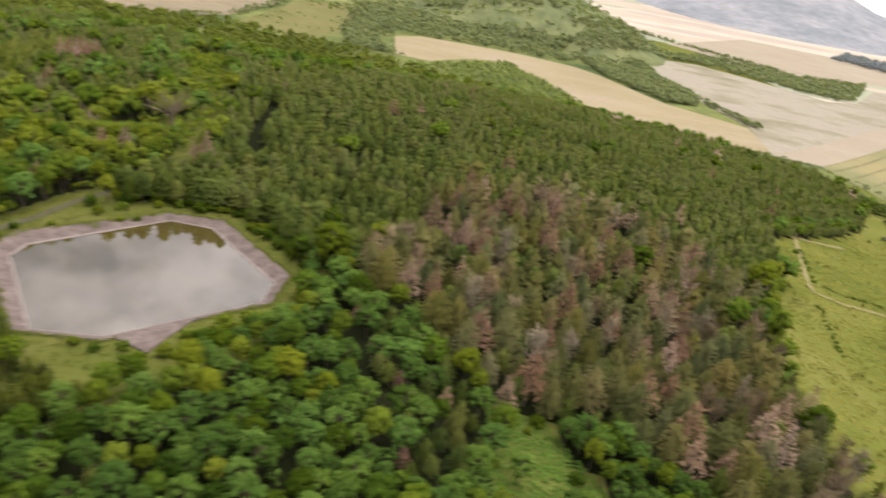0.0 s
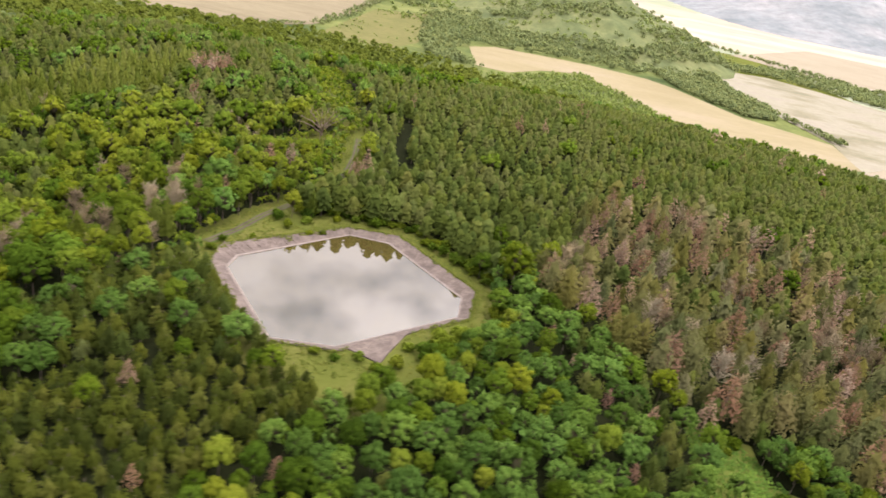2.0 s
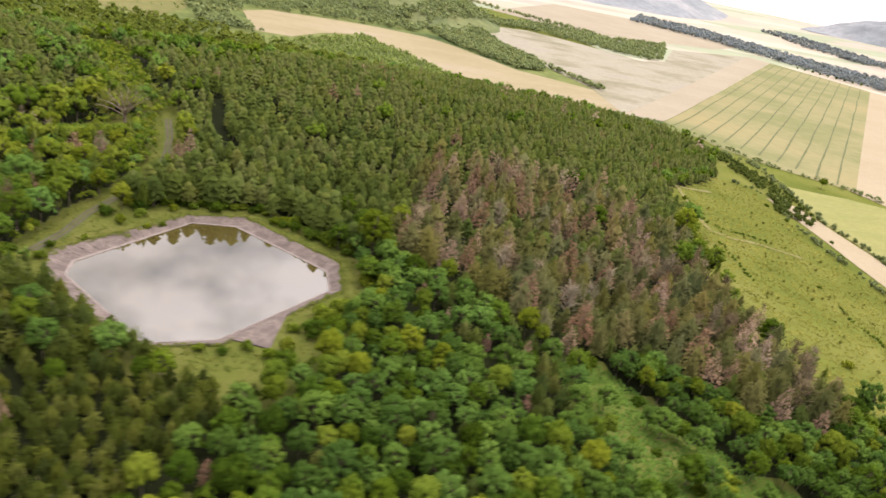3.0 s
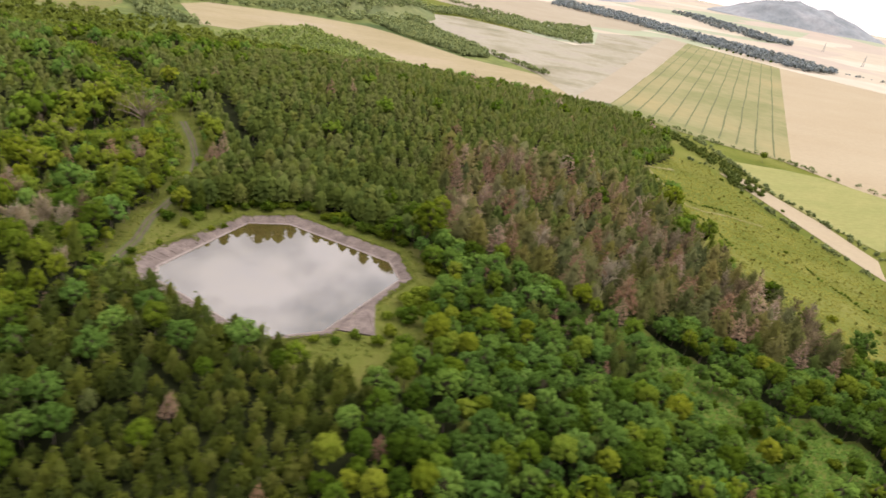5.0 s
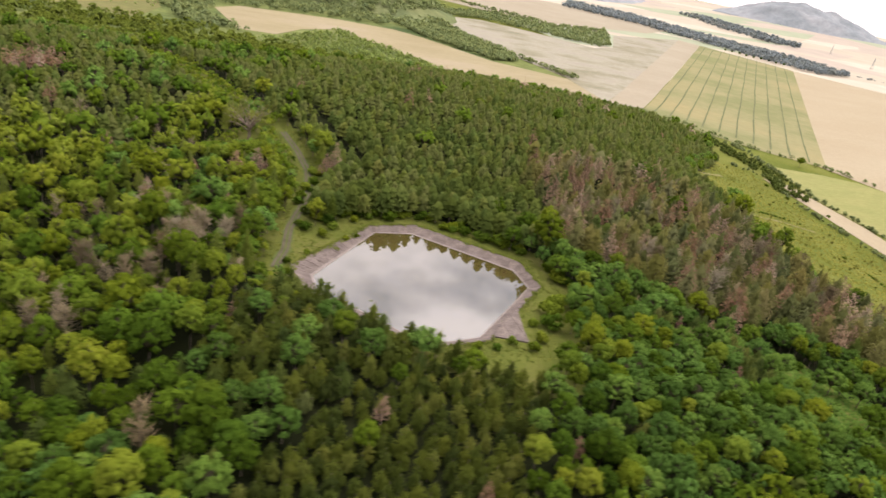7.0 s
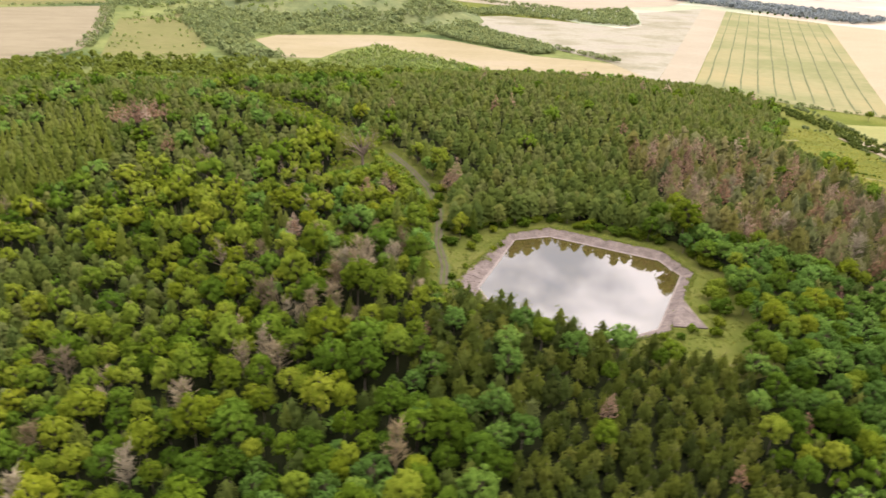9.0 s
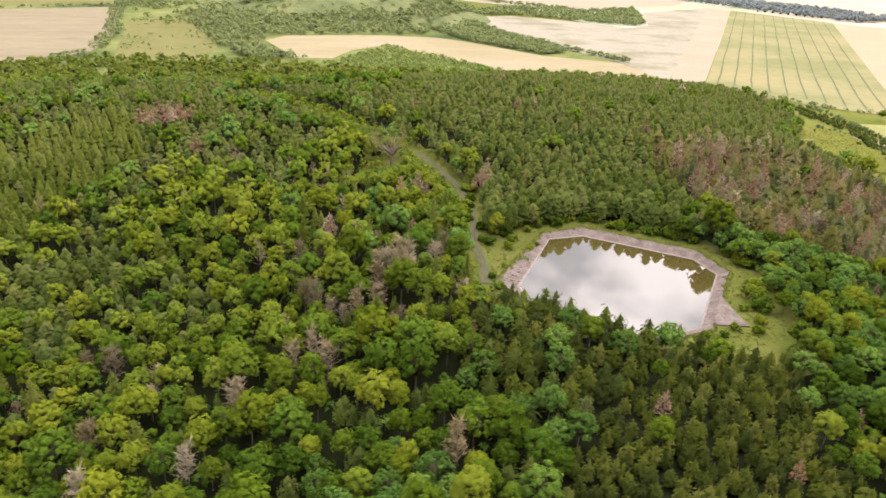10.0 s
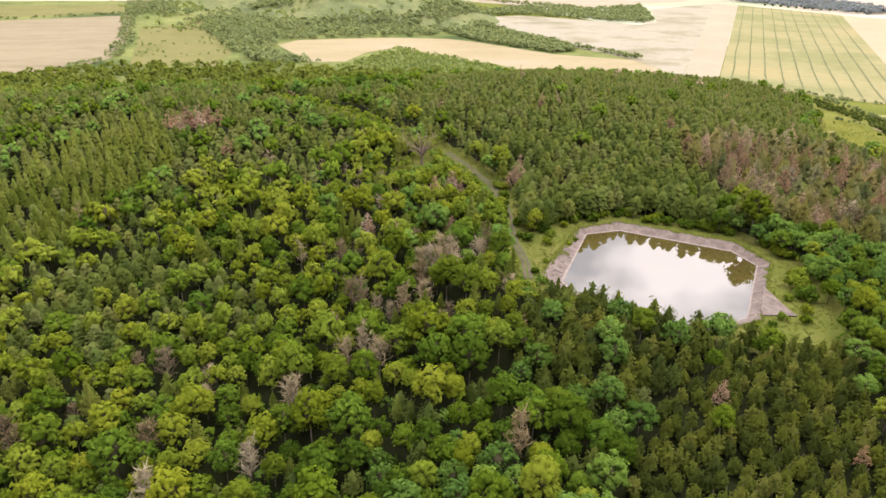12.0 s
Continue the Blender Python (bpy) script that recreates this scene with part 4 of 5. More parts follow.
    mixes = {
        0: (("ash", 0.52), ("broadleaf", 0.31), ("larch", 0.08), ("pine", 0.07), ("bare", 0.02)),
        1: (("larch", 0.85), ("pine", 0.15)),
        2: (("pine", 0.72), ("ash", 0.2), ("broadleaf", 0.08)),
        3: (("grove", 0.46), ("broadleaf", 0.35), ("ash", 0.15), ("pine", 0.03), ("dying", 0.01)),
        4: (("young_pine", 0.945), ("dying", 0.02), ("broadleaf", 0.035)),
        5: (("pine", 0.975), ("dying", 0.012), ("broadleaf", 0.013)),
        6: (("old_pine", 0.67), ("dying", 0.15), ("bare", 0.08), ("pine", 0.09), ("broadleaf", 0.01)),
        8: (("pine", 0.82), ("broadleaf", 0.12), ("grove", 0.06)),
        9: (("ash", 0.16), ("broadleaf", 0.42), ("grove", 0.30), ("pine", 0.11), ("bare", 0.01)),
        10: (("grove", 0.62), ("broadleaf", 0.2), ("ash", 0.18)),
        11: (("young_pine", 0.66), ("pine", 0.1), ("grove", 0.18), ("ash", 0.03), ("dying", 0.03)),
        13: (("ash", 0.44), ("broadleaf", 0.14), ("larch", 0.16), ("grove", 0.12), ("bare", 0.09), ("dying", 0.05)),
        7: (("pine", 0.80), ("broadleaf", 0.13), ("grove", 0.07)),
        12: (("grove", 0.42), ("broadleaf", 0.2), ("pine", 0.31), ("dying", 0.07)),
    }
    gap = {"broadleaf": 4.9, "ash": 4.5, "grove": 4.3, "pine": 3.05, "larch": 3.3, "young_pine": 1.95, "old_pine": 4.3, "dying": 4.0, "bare": 3.8}
    dice, jit = rng.uniform(0, 1, n), rng.uniform(0, 1, (n, 4))
    cells, trees = {}, []

    def put(kind, px, py, size, near):
        key = (int(px // 4), int(py // 4))
        for a in (-1, 0, 1):
            for b in (-1, 0, 1):
                for qx, qy, qr in cells.get((key[0] + a, key[1] + b), ()):
                    if (qx - px) ** 2 + (qy - py) ** 2 < (near + qr) ** 2 / 4:
                        return False
        cells.setdefault(key, []).append((px, py, near))
        trees.append((kind, px, py, size))
        return True

    # those that stand out singly
    put("bare", -123.5, 98.0, 1.25, 4.5)
    for px, py in ((-113, 163), (-116, 167), (-110, 170), (-114, 165), (-121, 153), (-100, 162), (-168, 122), (-117, 186), (-134, 163), (-206, 266), (-137, 138), (-144, 142), (-157, 136), (-186, 142), (-111, 158), (-118, 161), (-136, 166), (-126, 153), (32, 148), (26, 150), (39, 129), (-108, 166), (-104, 158)):
        put("bare", px, py, 1.15, 2.2)
    for px, py in ((-169, 341), (-164, 338), (-160, 336), (-156, 331), (-151, 330), (-166, 334), (-158, 339), (-172, 337), (-161, 331), (-155, 336), (-163, 343), (-168, 330), (-159, 326), (-152, 289), (-63, 212), (36, 218), (49, 238), (53, 231), (40, 214), (22, 190), (48, 202), (70, 133)):
        put("dying", px, py, 1.1, 2.2)
    cells.setdefault((int(-86 // 4), int(246 // 4)), []).append((-86, 246, 9.0))
    for px, py, size in ((-76.5, 116.5, 0.95), (-85.5, 129, 1.05), (-91, 134, 0.9), (-81.5, 123, 0.8), (-73, 111.5, 0.8), (-94, 137.5, 0.85)):
        put("pine", px, py, size, 2.0)
    for i in np.flatnonzero(wanted):
        if open_ground[i] and jit[i, 3] < 0.97:
            continue
        acc, kind = 0.0, None
        lot = 9 if zone[i] == 0 and y[i] < 118 else 13 if zone[i] == 0 and x[i] > -138 and y[i] > 140 else 10 if zone[i] == 3 and x[i] > -45 and y[i] > 88 else zone[i]
        for name, share in mixes[lot]:
            acc += share
            if dice[i] < acc:
                kind = name
                break
        kind = kind or mixes[zone[i]][0][0]
        g, size = gap[kind], 0.78 + 0.42 * jit[i, 0]
        if zone[i] == 4:
            g, size = {"young_pine": (1.95, 0.85 + 0.35 * jit[i, 0]), "dying": (2.0, 0.48 + 0.15 * jit[i, 0])}.get(kind, (2.8, 0.5 + 0.25 * jit[i, 0]))
        elif zone[i] == 6:
            size = 0.92 + 0.45 * jit[i, 0]
            g *= 1.12
        elif zone[i] == 5:
            size = 0.78 + 0.42 * jit[i, 0] ** 1.4 + (0.25 if by_bank[i] < 14 else 0.0)
        elif zone[i] in (0, 3):
            size = 0.68 + 0.75 * jit[i, 0] ** 1.5
            if zone[i] == 3:
                size = 0.5 + 0.42 * jit[i, 0]
            g *= size
        elif zone[i] == 8:
            size *= 0.7
            g *= 0.66
        elif zone[i] == 7:
            g *= 1.15
        elif zone[i] in (11, 12):
            size = 0.7 + 0.3 * jit[i, 0]
            g *= 0.85
            if kind == "young_pine":
                g, size = 2.5, 1.3 + 0.4 * jit[i, 0]
            elif kind == "dying":
                size *= 0.62
        if kind == "bare" and zone[i] == 0 and x[i] > -100:
            kind = "ash"
        # low growth along the open side of the track
        lower = 0.34 * room[i] / KINDS[kind][2]
        if lower < 0.3:
            continue
        if lower < size:
            g, size = g * lower / size, lower
        put(kind, float(x[i]), float(y[i]), size, g)
    # bushes along the wood's edges
    edge = (wanted & (np.minimum(off_line(BANK, x, y, True), near_track) < 6.5) & (zone != 4)) | (inside(FOREST, x, y) & (off_line(TRACK[8:], x, y) < 9) & (off_line(TRACK[:8], x, y) > 5)) | (np.hypot(x + 88, y - 240) < 13)
    for i in np.flatnonzero(edge)[::2]:
        put("ash" if jit[i, 2] < 0.6 else "broadleaf", float(x[i]), float(y[i]), 0.24 + 0.16 * jit[i, 1], 0.9)
    # young growth between the crowns
    for i in np.flatnonzero(wanted & (zone != 4) & (zone != 5) & (zone != 6) & (y < 262))[::3]:
        if not open_ground[i]:
            put("grove" if jit[i, 2] < 0.5 else "broadleaf", float(x[i]), float(y[i]), 0.34 + 0.17 * jit[i, 1], 2.2)
    return trees


TREES = plant()
ty = np.array([t[2] for t in TREES])
tx = np.array([t[1] for t in TREES])
tz = ground_height(tx, ty)
tr = np.random.default_rng(33)
turn, tone, girth = tr.uniform(0, 6.28, len(TREES)), tr.uniform(0, 1, len(TREES)), tr.uniform(0.85, 1.18, len(TREES))
# patches of lighter and darker growth; farther trees paler, standing in for haze
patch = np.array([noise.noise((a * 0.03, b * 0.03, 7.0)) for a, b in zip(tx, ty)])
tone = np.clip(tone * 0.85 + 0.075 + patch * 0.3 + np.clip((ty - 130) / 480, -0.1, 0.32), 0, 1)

SINGLE = {"broadleaf": 300, "ash": 300, "grove": 260, "larch": 300, "pine": 300, "young_pine": 300, "old_pine": 160, "dying": 120, "bare": 120}
STAND = {"broadleaf": ("broadleaf_wood", "dense green broadleaf wood covering the hill"), "grove": ("blue_green_wood", "dense blue-green broadleaf grove beside the pond"), "ash": ("light_green_wood", "yellow-green broadleaf wood on the hillside"), "pine": ("pine_wood", "close-planted dark olive pine wood"), "larch": ("conifer_stand", "pale yellow-green conifers on the hillside"), "young_pine": ("young_pine_block", "close rows of small dark olive young pines"),
         "old_pine": ("old_pine_stand", "stand of brownish old pines"), "dying": ("dying_pine_stand", "scattered rust-brown dying pines"), "bare": ("dead_tree_stand", "scattered bare grey dead trees")}
for kind, (name, label, tall, wide) in KINDS.items():
    mine = np.array([i for i, t in enumerate(TREES) if t[0] == kind])
    mine = mine[np.argsort(ty[mine] + 0.15 * np.abs(tx[mine] + 80) + 120 * (ty[mine] < 64) + 500 * (np.array([TREES[i][3] for i in mine]) < 0.52), kind="stable")]
    wood = DEADWOOD if kind in ("dying", "bare") else BARK
    models = {3: [], 2: [], 1: []}
    for order, i in enumerate(mine[: SINGLE[kind]]):
        size = TREES[i][3]
        m = pose(tx[i], ty[i], tz[i], 0, 0, math.degrees(turn[i])) @ Matrix.Diagonal((size * girth[i], size * girth[i], size, 1))
        detail = 3 if order < 80 else 2 if ty[i] + 0.15 * abs(tx[i] + 80) < 165 and size > 0.52 else 1
        mine_of = models[detail]
        if len(mine_of) < 6:
            (cv, cf), (bv, bf), core, soft = shape_of(kind, detail, 100 + len(mine_of))
            tree = tagged(new(name), label, "tree", name + "s on the hill")
            part("trunk", mesh_of("trunk", bv, bf, wood), tree)
            part("crown", mesh_of("crown", cv, cf, LEAF[kind, False], None, core, soft), tree)
            tree.matrix_basis = m
            mine_of.append(tree)
        else:
            copy = copy_thing(mine_of[int(turn[i] * 1000) % 6], Matrix())
            copy.matrix_basis = m
    rest = mine[SINGLE[kind]:]
    if not len(rest):
        continue
    stand_name, stand_label = STAND[kind]
    crowns, trunks, shades, cores, softs = [], [], [], [], []
    nc = nt = 0
    far = ty[rest] + 0.1 * np.abs(tx[rest] + 80) + 240 * (ty[rest] < 64)
    if kind in ("broadleaf", "ash", "grove"):
        far = np.where(np.array([TREES[i][3] for i in rest]) < 0.52, 1e6, far)
    for detail, lo, hi in ((2, -1, 130), (1, 130, 240), (0, 240, 1e5), (-1, 1e5, 1e9)):
        some = rest[(far >= lo) & (far < hi)]
        for v in range(5):
            ids = some[v::5]
            if not len(ids):
                continue
            (cv, cf), (bv, bf), core, soft = shape_of(kind, detail, 210 + 10 * detail + v)
            c, s = np.cos(turn[ids])[:, None], np.sin(turn[ids])[:, None]
            size = np.array([TREES[i][3] for i in ids])[:, None]
            g = girth[ids][:, None]
            for (vv, ff), store, count in (((cv, cf), crowns, nc), ((bv, bf), trunks, nt)):
                px = (vv[:, 0] * c - vv[:, 1] * s) * size * g + tx[ids][:, None]
                py = (vv[:, 0] * s + vv[:, 1] * c) * size * g + ty[ids][:, None]
                pz = vv[:, 2] * size + tz[ids][:, None]
                store.append((np.stack([px, py, pz], -1).reshape(-1, 3), (ff[None] + (np.arange(len(ids)) * len(vv))[:, None, None] + count).reshape(-1, 3)))
            nc += len(cv) * len(ids)
            nt += len(bv) * len(ids)
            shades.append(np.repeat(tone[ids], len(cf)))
            cores.append(np.tile(core, len(ids)))
            softs.append(np.stack([soft[:, 0] * c - soft[:, 1] * s, soft[:, 0] * s + soft[:, 1] * c, np.broadcast_to(soft[:, 2], (len(ids), len(soft)))], -1).reshape(-1, 3))
    stand = tagged(new(stand_name), stand_label, "wood", kind="stuff")
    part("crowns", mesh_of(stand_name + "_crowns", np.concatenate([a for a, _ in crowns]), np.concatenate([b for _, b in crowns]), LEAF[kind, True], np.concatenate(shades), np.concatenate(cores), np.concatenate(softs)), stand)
    part("trunks", mesh_of(stand_name + "_trunks", np.concatenate([a for a, _ in trunks]), np.concatenate([b for _, b in trunks]), wood), stand)

# ---- the old half-dead tree at the end of the track ----
og = np.random.default_rng(77)
old_tree = tagged(new("spreading_tree"), "old spreading half-dead tree with pale grey limbs", "tree")
boughs, tips = [stick((0, 0, -0.6), (0, 0, 4.2), 0.5, 0.38, 7)], []
for i in range(13):
    a, up = i * 2.4 + og.uniform(-0.3, 0.3), og.uniform(0.15, 1.0)
    foot = np.array([0, 0, og.uniform(2.6, 4.2)])
    bend = foot + (math.cos(a) * 3.2 * (1.25 - up), math.sin(a) * 3.2 * (1.25 - up), 2.0 + 2.4 * up)
    end = bend + (math.cos(a) * 4.6 * (1.2 - up), math.sin(a) * 4.6 * (1.2 - up), 1.4 + 2.6 * up)
    boughs += [stick(foot, bend, 0.26, 0.17, 5), stick(bend, end, 0.17, 0.06, 4)]
    for _ in range(6):
        s0 = bend + (end - bend) * og.uniform(0, 1)
        e0 = s0 + og.normal(0, 1.1, 3) + (0, 0, 0.7)
        boughs.append(stick(s0, e0, 0.06, 0.02, 3))
        tips.append(e0)
tips = np.repeat(np.array(tips), 5, 0) + og.normal(0, 0.55, (len(tips) * 5, 3))
part("trunk", mesh_of("trunk", *joined(*boughs), DEADWOOD), old_tree, "pale weathered trunk and limbs")
lv, lf = clumps(tips, og.normal(0, 0.6, (len(tips), 3)) + (0, 0, 0.8), og.uniform(0.2, 0.42, len(tips)), 3, 0.5, og)
part("crown", mesh_of("crown", lv, lf, LEAF["bank", False], None, None, np.tile((0.0, 0.0, 0.8), (len(lv), 1))), old_tree, "sparse pale olive leaves")
old_tree.matrix_basis = pose(-86, 246, float(ground_height(-86, 246))) @ Matrix.Diagonal((1.2, 1.2, 1.2, 1))

# ---- shrubs round the pond and on the clearing ----
FAR_BANK_SHRUBS = [(-54, 179, 1.7), (-60, 180, 1.2), (-38, 173, 1.5), (-33, 169, 1.6), (-28, 165, 1.9), (-23, 161, 2.1), (-44, 180, 1.3), (-49, 181, 1.2), (-65, 178, 1.2), (-81, 172, 1.5), (-77, 168, 1.3), (-73, 173, 1.4), (-78, 184, 1.6), (-76, 179, 1.7), (-73, 190, 1.5), (-68, 184, 1.6), (-70.5, 166.5, 1), (-67, 168.8, 0.9), (-36, 171, 1.2), (-20, 156, 1.5), (-83.5, 157.5, 0.8)]
NEAR_BANK_SHRUBS = [(-15, 147, 2.2), (-18, 139, 1.9), (-30, 122, 2.6), (-33, 117, 2.4), (-26, 126, 2.4), (-55.5, 111, 1), (-51, 110, 1), (-97, 148, 1.6), (-46.5, 111.6, 1.1), (-42.2, 108.6, 1.3), (-38.6, 111.5, 1.4), (-36.8, 118.5, 1.2), (-89.8, 152.5, 1), (-90.5, 146.5, 1.1)]
SHRUBS = FAR_BANK_SHRUBS + NEAR_BANK_SHRUBS
rng = random.Random(17)
for a, b, many in (((-82, 174), (-64, 183), 7), ((-64, 183), (-44, 184), 8), ((-44, 183), (-17, 157), 14), ((-16, 152), (-16, 132), 6), ((-79, 190), (-68, 214), 9)):
    for _ in range(many):
        q = rng.random()
        SHRUBS.append((a[0] + q * (b[0] - a[0]) + rng.uniform(-1.5, 1.5), a[1] + q * (b[1] - a[1]) + rng.uniform(-1.5, 1.5), rng.uniform(0.9, 1.9)))
for _ in range(26):
    q = (rng.uniform(24, 84), rng.uniform(58, 118))
    if inside(CLEARING, *q):
        SHRUBS.append((*q, rng.uniform(0.8, 1.7)))
for _ in range(12):
    q = (rng.uniform(120, 290), rng.uniform(110, 330))
    if not inside(FOREST, *q):
        SHRUBS.append((*q, rng.uniform(0.8, 1.8)))
shrub_models = []
for k, (sx, sy, r) in enumerate(SHRUBS):
    if len(shrub_models) < 6:
        g = np.random.default_rng(400 + k)
        v, f, _, _ = lobed_crown(g, 1.6, 1.25, 110, 3, 0.24, 9, 0.0, 0.42, False, 0.42, False)
        me = mesh_of("shrub", v, f, LEAF["broadleaf" if k % 3 == 0 else "ash", False])
        shrub_models.append(me)
    ob = tagged(new("shrub", shrub_models[k % len(shrub_models)]), "low bright green leafy bush in rough grass", "shrub", "bushes round the pond and slopes")
    ob.matrix_basis = pose(sx, sy, float(ground_height(sx, sy)) - 0.05, 0, 0, rng.uniform(0, 360)) @ Matrix.Diagonal((r, r, r * rng.uniform(0.85, 1.15), 1))


# ---- hedges, belts and scrub of the valley ----
def copse(name, label, at, size, kind, seed, detail=-1, raised=False, leaf="valley"):
    """Many small far trees or bushes as one mass."""
    g = np.random.default_rng(seed)
    at = np.array(at)
    z = ground_height(at[:, 0], at[:, 1])
    if raised:
        z = np.maximum(z, PLAIN + hill_shape(*GREEN_HILL[:6], at[:, 0], at[:, 1], GREEN_HILL[6]))
    vs, fs, sh, sf, n = [], [], [], [], 0
    for v in range(4):
        ids = np.arange(v, len(at), 4)
        if not len(ids):
            continue
        (cv, cf), _, _, soft = shape_of(kind, detail, 600 + v)
        cv = cv * (1, 1, 0.9) - (0, 0, 2.2)
        # normals tipped upward flatten the shading, in imitation of haze
        soft = soft + (0, 0, 1.2)
        soft = soft / np.linalg.norm(soft, axis=1)[:, None]
        s = (size * g.uniform(0.6, 1.3, len(ids)))[:, None, None]
        a = g.uniform(0, 6.28, len(ids))[:, None]
        p = np.stack([cv[:, 0] * np.cos(a) - cv[:, 1] * np.sin(a), cv[:, 0] * np.sin(a) + cv[:, 1] * np.cos(a), np.broadcast_to(cv[:, 2], (len(ids), len(cv)))], -1) * s
        p += np.stack([at[ids, 0], at[ids, 1], z[ids]], -1)[:, None]
        vs.append(p.reshape(-1, 3))
        fs.append((cf[None] + (np.arange(len(ids)) * len(cv))[:, None, None] + n).reshape(-1, 3))
        n += len(cv) * len(ids)
        sh.append(np.repeat(g.uniform(0.25, 0.75, len(ids)), len(cf)))
        sf.append(np.stack([soft[:, 0] * np.cos(a) - soft[:, 1] * np.sin(a), soft[:, 0] * np.sin(a) + soft[:, 1] * np.cos(a), np.broadcast_to(soft[:, 2], (len(ids), len(soft)))], -1).reshape(-1, 3))
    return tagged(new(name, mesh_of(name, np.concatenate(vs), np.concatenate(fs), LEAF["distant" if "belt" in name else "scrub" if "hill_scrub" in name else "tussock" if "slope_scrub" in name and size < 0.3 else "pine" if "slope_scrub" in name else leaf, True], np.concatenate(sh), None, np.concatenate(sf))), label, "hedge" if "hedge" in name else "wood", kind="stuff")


def along(line, width, spacing, seed):
    g = np.random.default_rng(seed)
    out = []
    for a, b in zip(line, line[1:]):
        a, b = np.array(a, float), np.array(b, float)
        d = b - a
        long = np.linalg.norm(d)
        n = max(1, int(long * max(width, spacing) / spacing**2))
        s, w = g.uniform(0, 1, (n, 1)), g.uniform(-0.5, 0.5, (n, 1)) * width
        out.append(a + d * s + np.array([-d[1], d[0]]) / long * w)
    return np.concatenate(out)


def within(poly, spacing, seed, clustered=None):
    g = np.random.default_rng(seed)
    xs, ys = [p[0] for p in poly], [p[1] for p in poly]
    n = int((max(xs) - min(xs)) * (max(ys) - min(ys)) / spacing**2)
    x, y = g.uniform(min(xs), max(xs), n), g.uniform(min(ys), max(ys), n)
    ok = inside(poly, x, y)
    if clustered:
        ok &= np.array([noise.noise((a / clustered, b / clustered, seed)) for a, b in zip(x, y)]) > g.uniform(-0.1, 0.35, n)
    return np.stack([x, y], 1)[ok]


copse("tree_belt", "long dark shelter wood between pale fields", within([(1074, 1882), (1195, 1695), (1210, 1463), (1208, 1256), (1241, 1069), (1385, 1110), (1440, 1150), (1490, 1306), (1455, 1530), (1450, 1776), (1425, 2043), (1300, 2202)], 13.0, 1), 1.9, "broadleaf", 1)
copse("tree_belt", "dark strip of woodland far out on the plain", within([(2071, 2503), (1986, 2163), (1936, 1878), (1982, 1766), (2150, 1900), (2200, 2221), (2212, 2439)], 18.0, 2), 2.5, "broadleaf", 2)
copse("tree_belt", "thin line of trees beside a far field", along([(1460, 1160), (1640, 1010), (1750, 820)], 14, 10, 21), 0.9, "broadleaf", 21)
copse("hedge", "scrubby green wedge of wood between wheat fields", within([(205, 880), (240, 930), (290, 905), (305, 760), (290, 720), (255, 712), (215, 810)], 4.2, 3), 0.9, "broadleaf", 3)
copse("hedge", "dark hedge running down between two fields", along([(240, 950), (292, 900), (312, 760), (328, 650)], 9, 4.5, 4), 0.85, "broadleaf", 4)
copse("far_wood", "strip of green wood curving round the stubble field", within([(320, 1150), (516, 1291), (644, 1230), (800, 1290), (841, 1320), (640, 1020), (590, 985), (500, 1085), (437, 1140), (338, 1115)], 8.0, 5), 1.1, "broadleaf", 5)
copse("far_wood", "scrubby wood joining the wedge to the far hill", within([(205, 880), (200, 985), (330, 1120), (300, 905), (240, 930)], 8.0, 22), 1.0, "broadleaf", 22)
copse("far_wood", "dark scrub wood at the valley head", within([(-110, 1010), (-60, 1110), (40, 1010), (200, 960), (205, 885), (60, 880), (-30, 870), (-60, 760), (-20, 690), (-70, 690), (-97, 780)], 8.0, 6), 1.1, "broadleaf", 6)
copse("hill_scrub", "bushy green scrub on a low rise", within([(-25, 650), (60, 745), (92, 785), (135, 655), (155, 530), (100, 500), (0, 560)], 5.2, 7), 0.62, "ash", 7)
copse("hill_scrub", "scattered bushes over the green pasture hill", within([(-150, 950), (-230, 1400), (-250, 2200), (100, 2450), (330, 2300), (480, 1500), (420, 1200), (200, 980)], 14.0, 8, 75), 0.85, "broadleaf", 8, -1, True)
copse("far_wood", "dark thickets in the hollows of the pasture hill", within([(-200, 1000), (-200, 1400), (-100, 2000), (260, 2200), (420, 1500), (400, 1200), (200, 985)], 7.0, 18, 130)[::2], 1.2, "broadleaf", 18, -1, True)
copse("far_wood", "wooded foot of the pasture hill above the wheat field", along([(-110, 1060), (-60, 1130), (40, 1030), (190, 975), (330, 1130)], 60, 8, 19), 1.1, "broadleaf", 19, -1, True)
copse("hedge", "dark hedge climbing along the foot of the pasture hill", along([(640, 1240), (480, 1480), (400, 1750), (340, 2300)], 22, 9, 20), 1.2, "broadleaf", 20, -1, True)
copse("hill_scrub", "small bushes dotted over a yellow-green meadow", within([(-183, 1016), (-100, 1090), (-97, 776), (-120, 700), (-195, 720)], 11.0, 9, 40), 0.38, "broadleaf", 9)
copse("hedge", "hedge of bushes beside a tan stubble strip", along([(262, 350), (292, 322), (270, 300), (268, 240), (262, 190)], 5, 3.6, 10), 0.38, "broadleaf", 10, 0)
copse("hedge", "hedge of bushes between the stubble strip and the fields", along([(300, 440), (330, 405), (318, 362), (305, 300), (309, 262), (306, 215)], 7, 3.6, 11), 0.42, "broadleaf", 11, 0)
copse("hedge", "bushy field edge below the wood", along([(290, 520), (326, 480), (345, 412), (400, 372), (430, 300)], 8, 5, 12), 0.5, "broadleaf", 12)
copse("hedge", "hedge between far fields behind the ridge", along([(-360, 1130), (-195, 1200), (-185, 1240)], 14, 8, 13), 0.7, "broadleaf", 13)
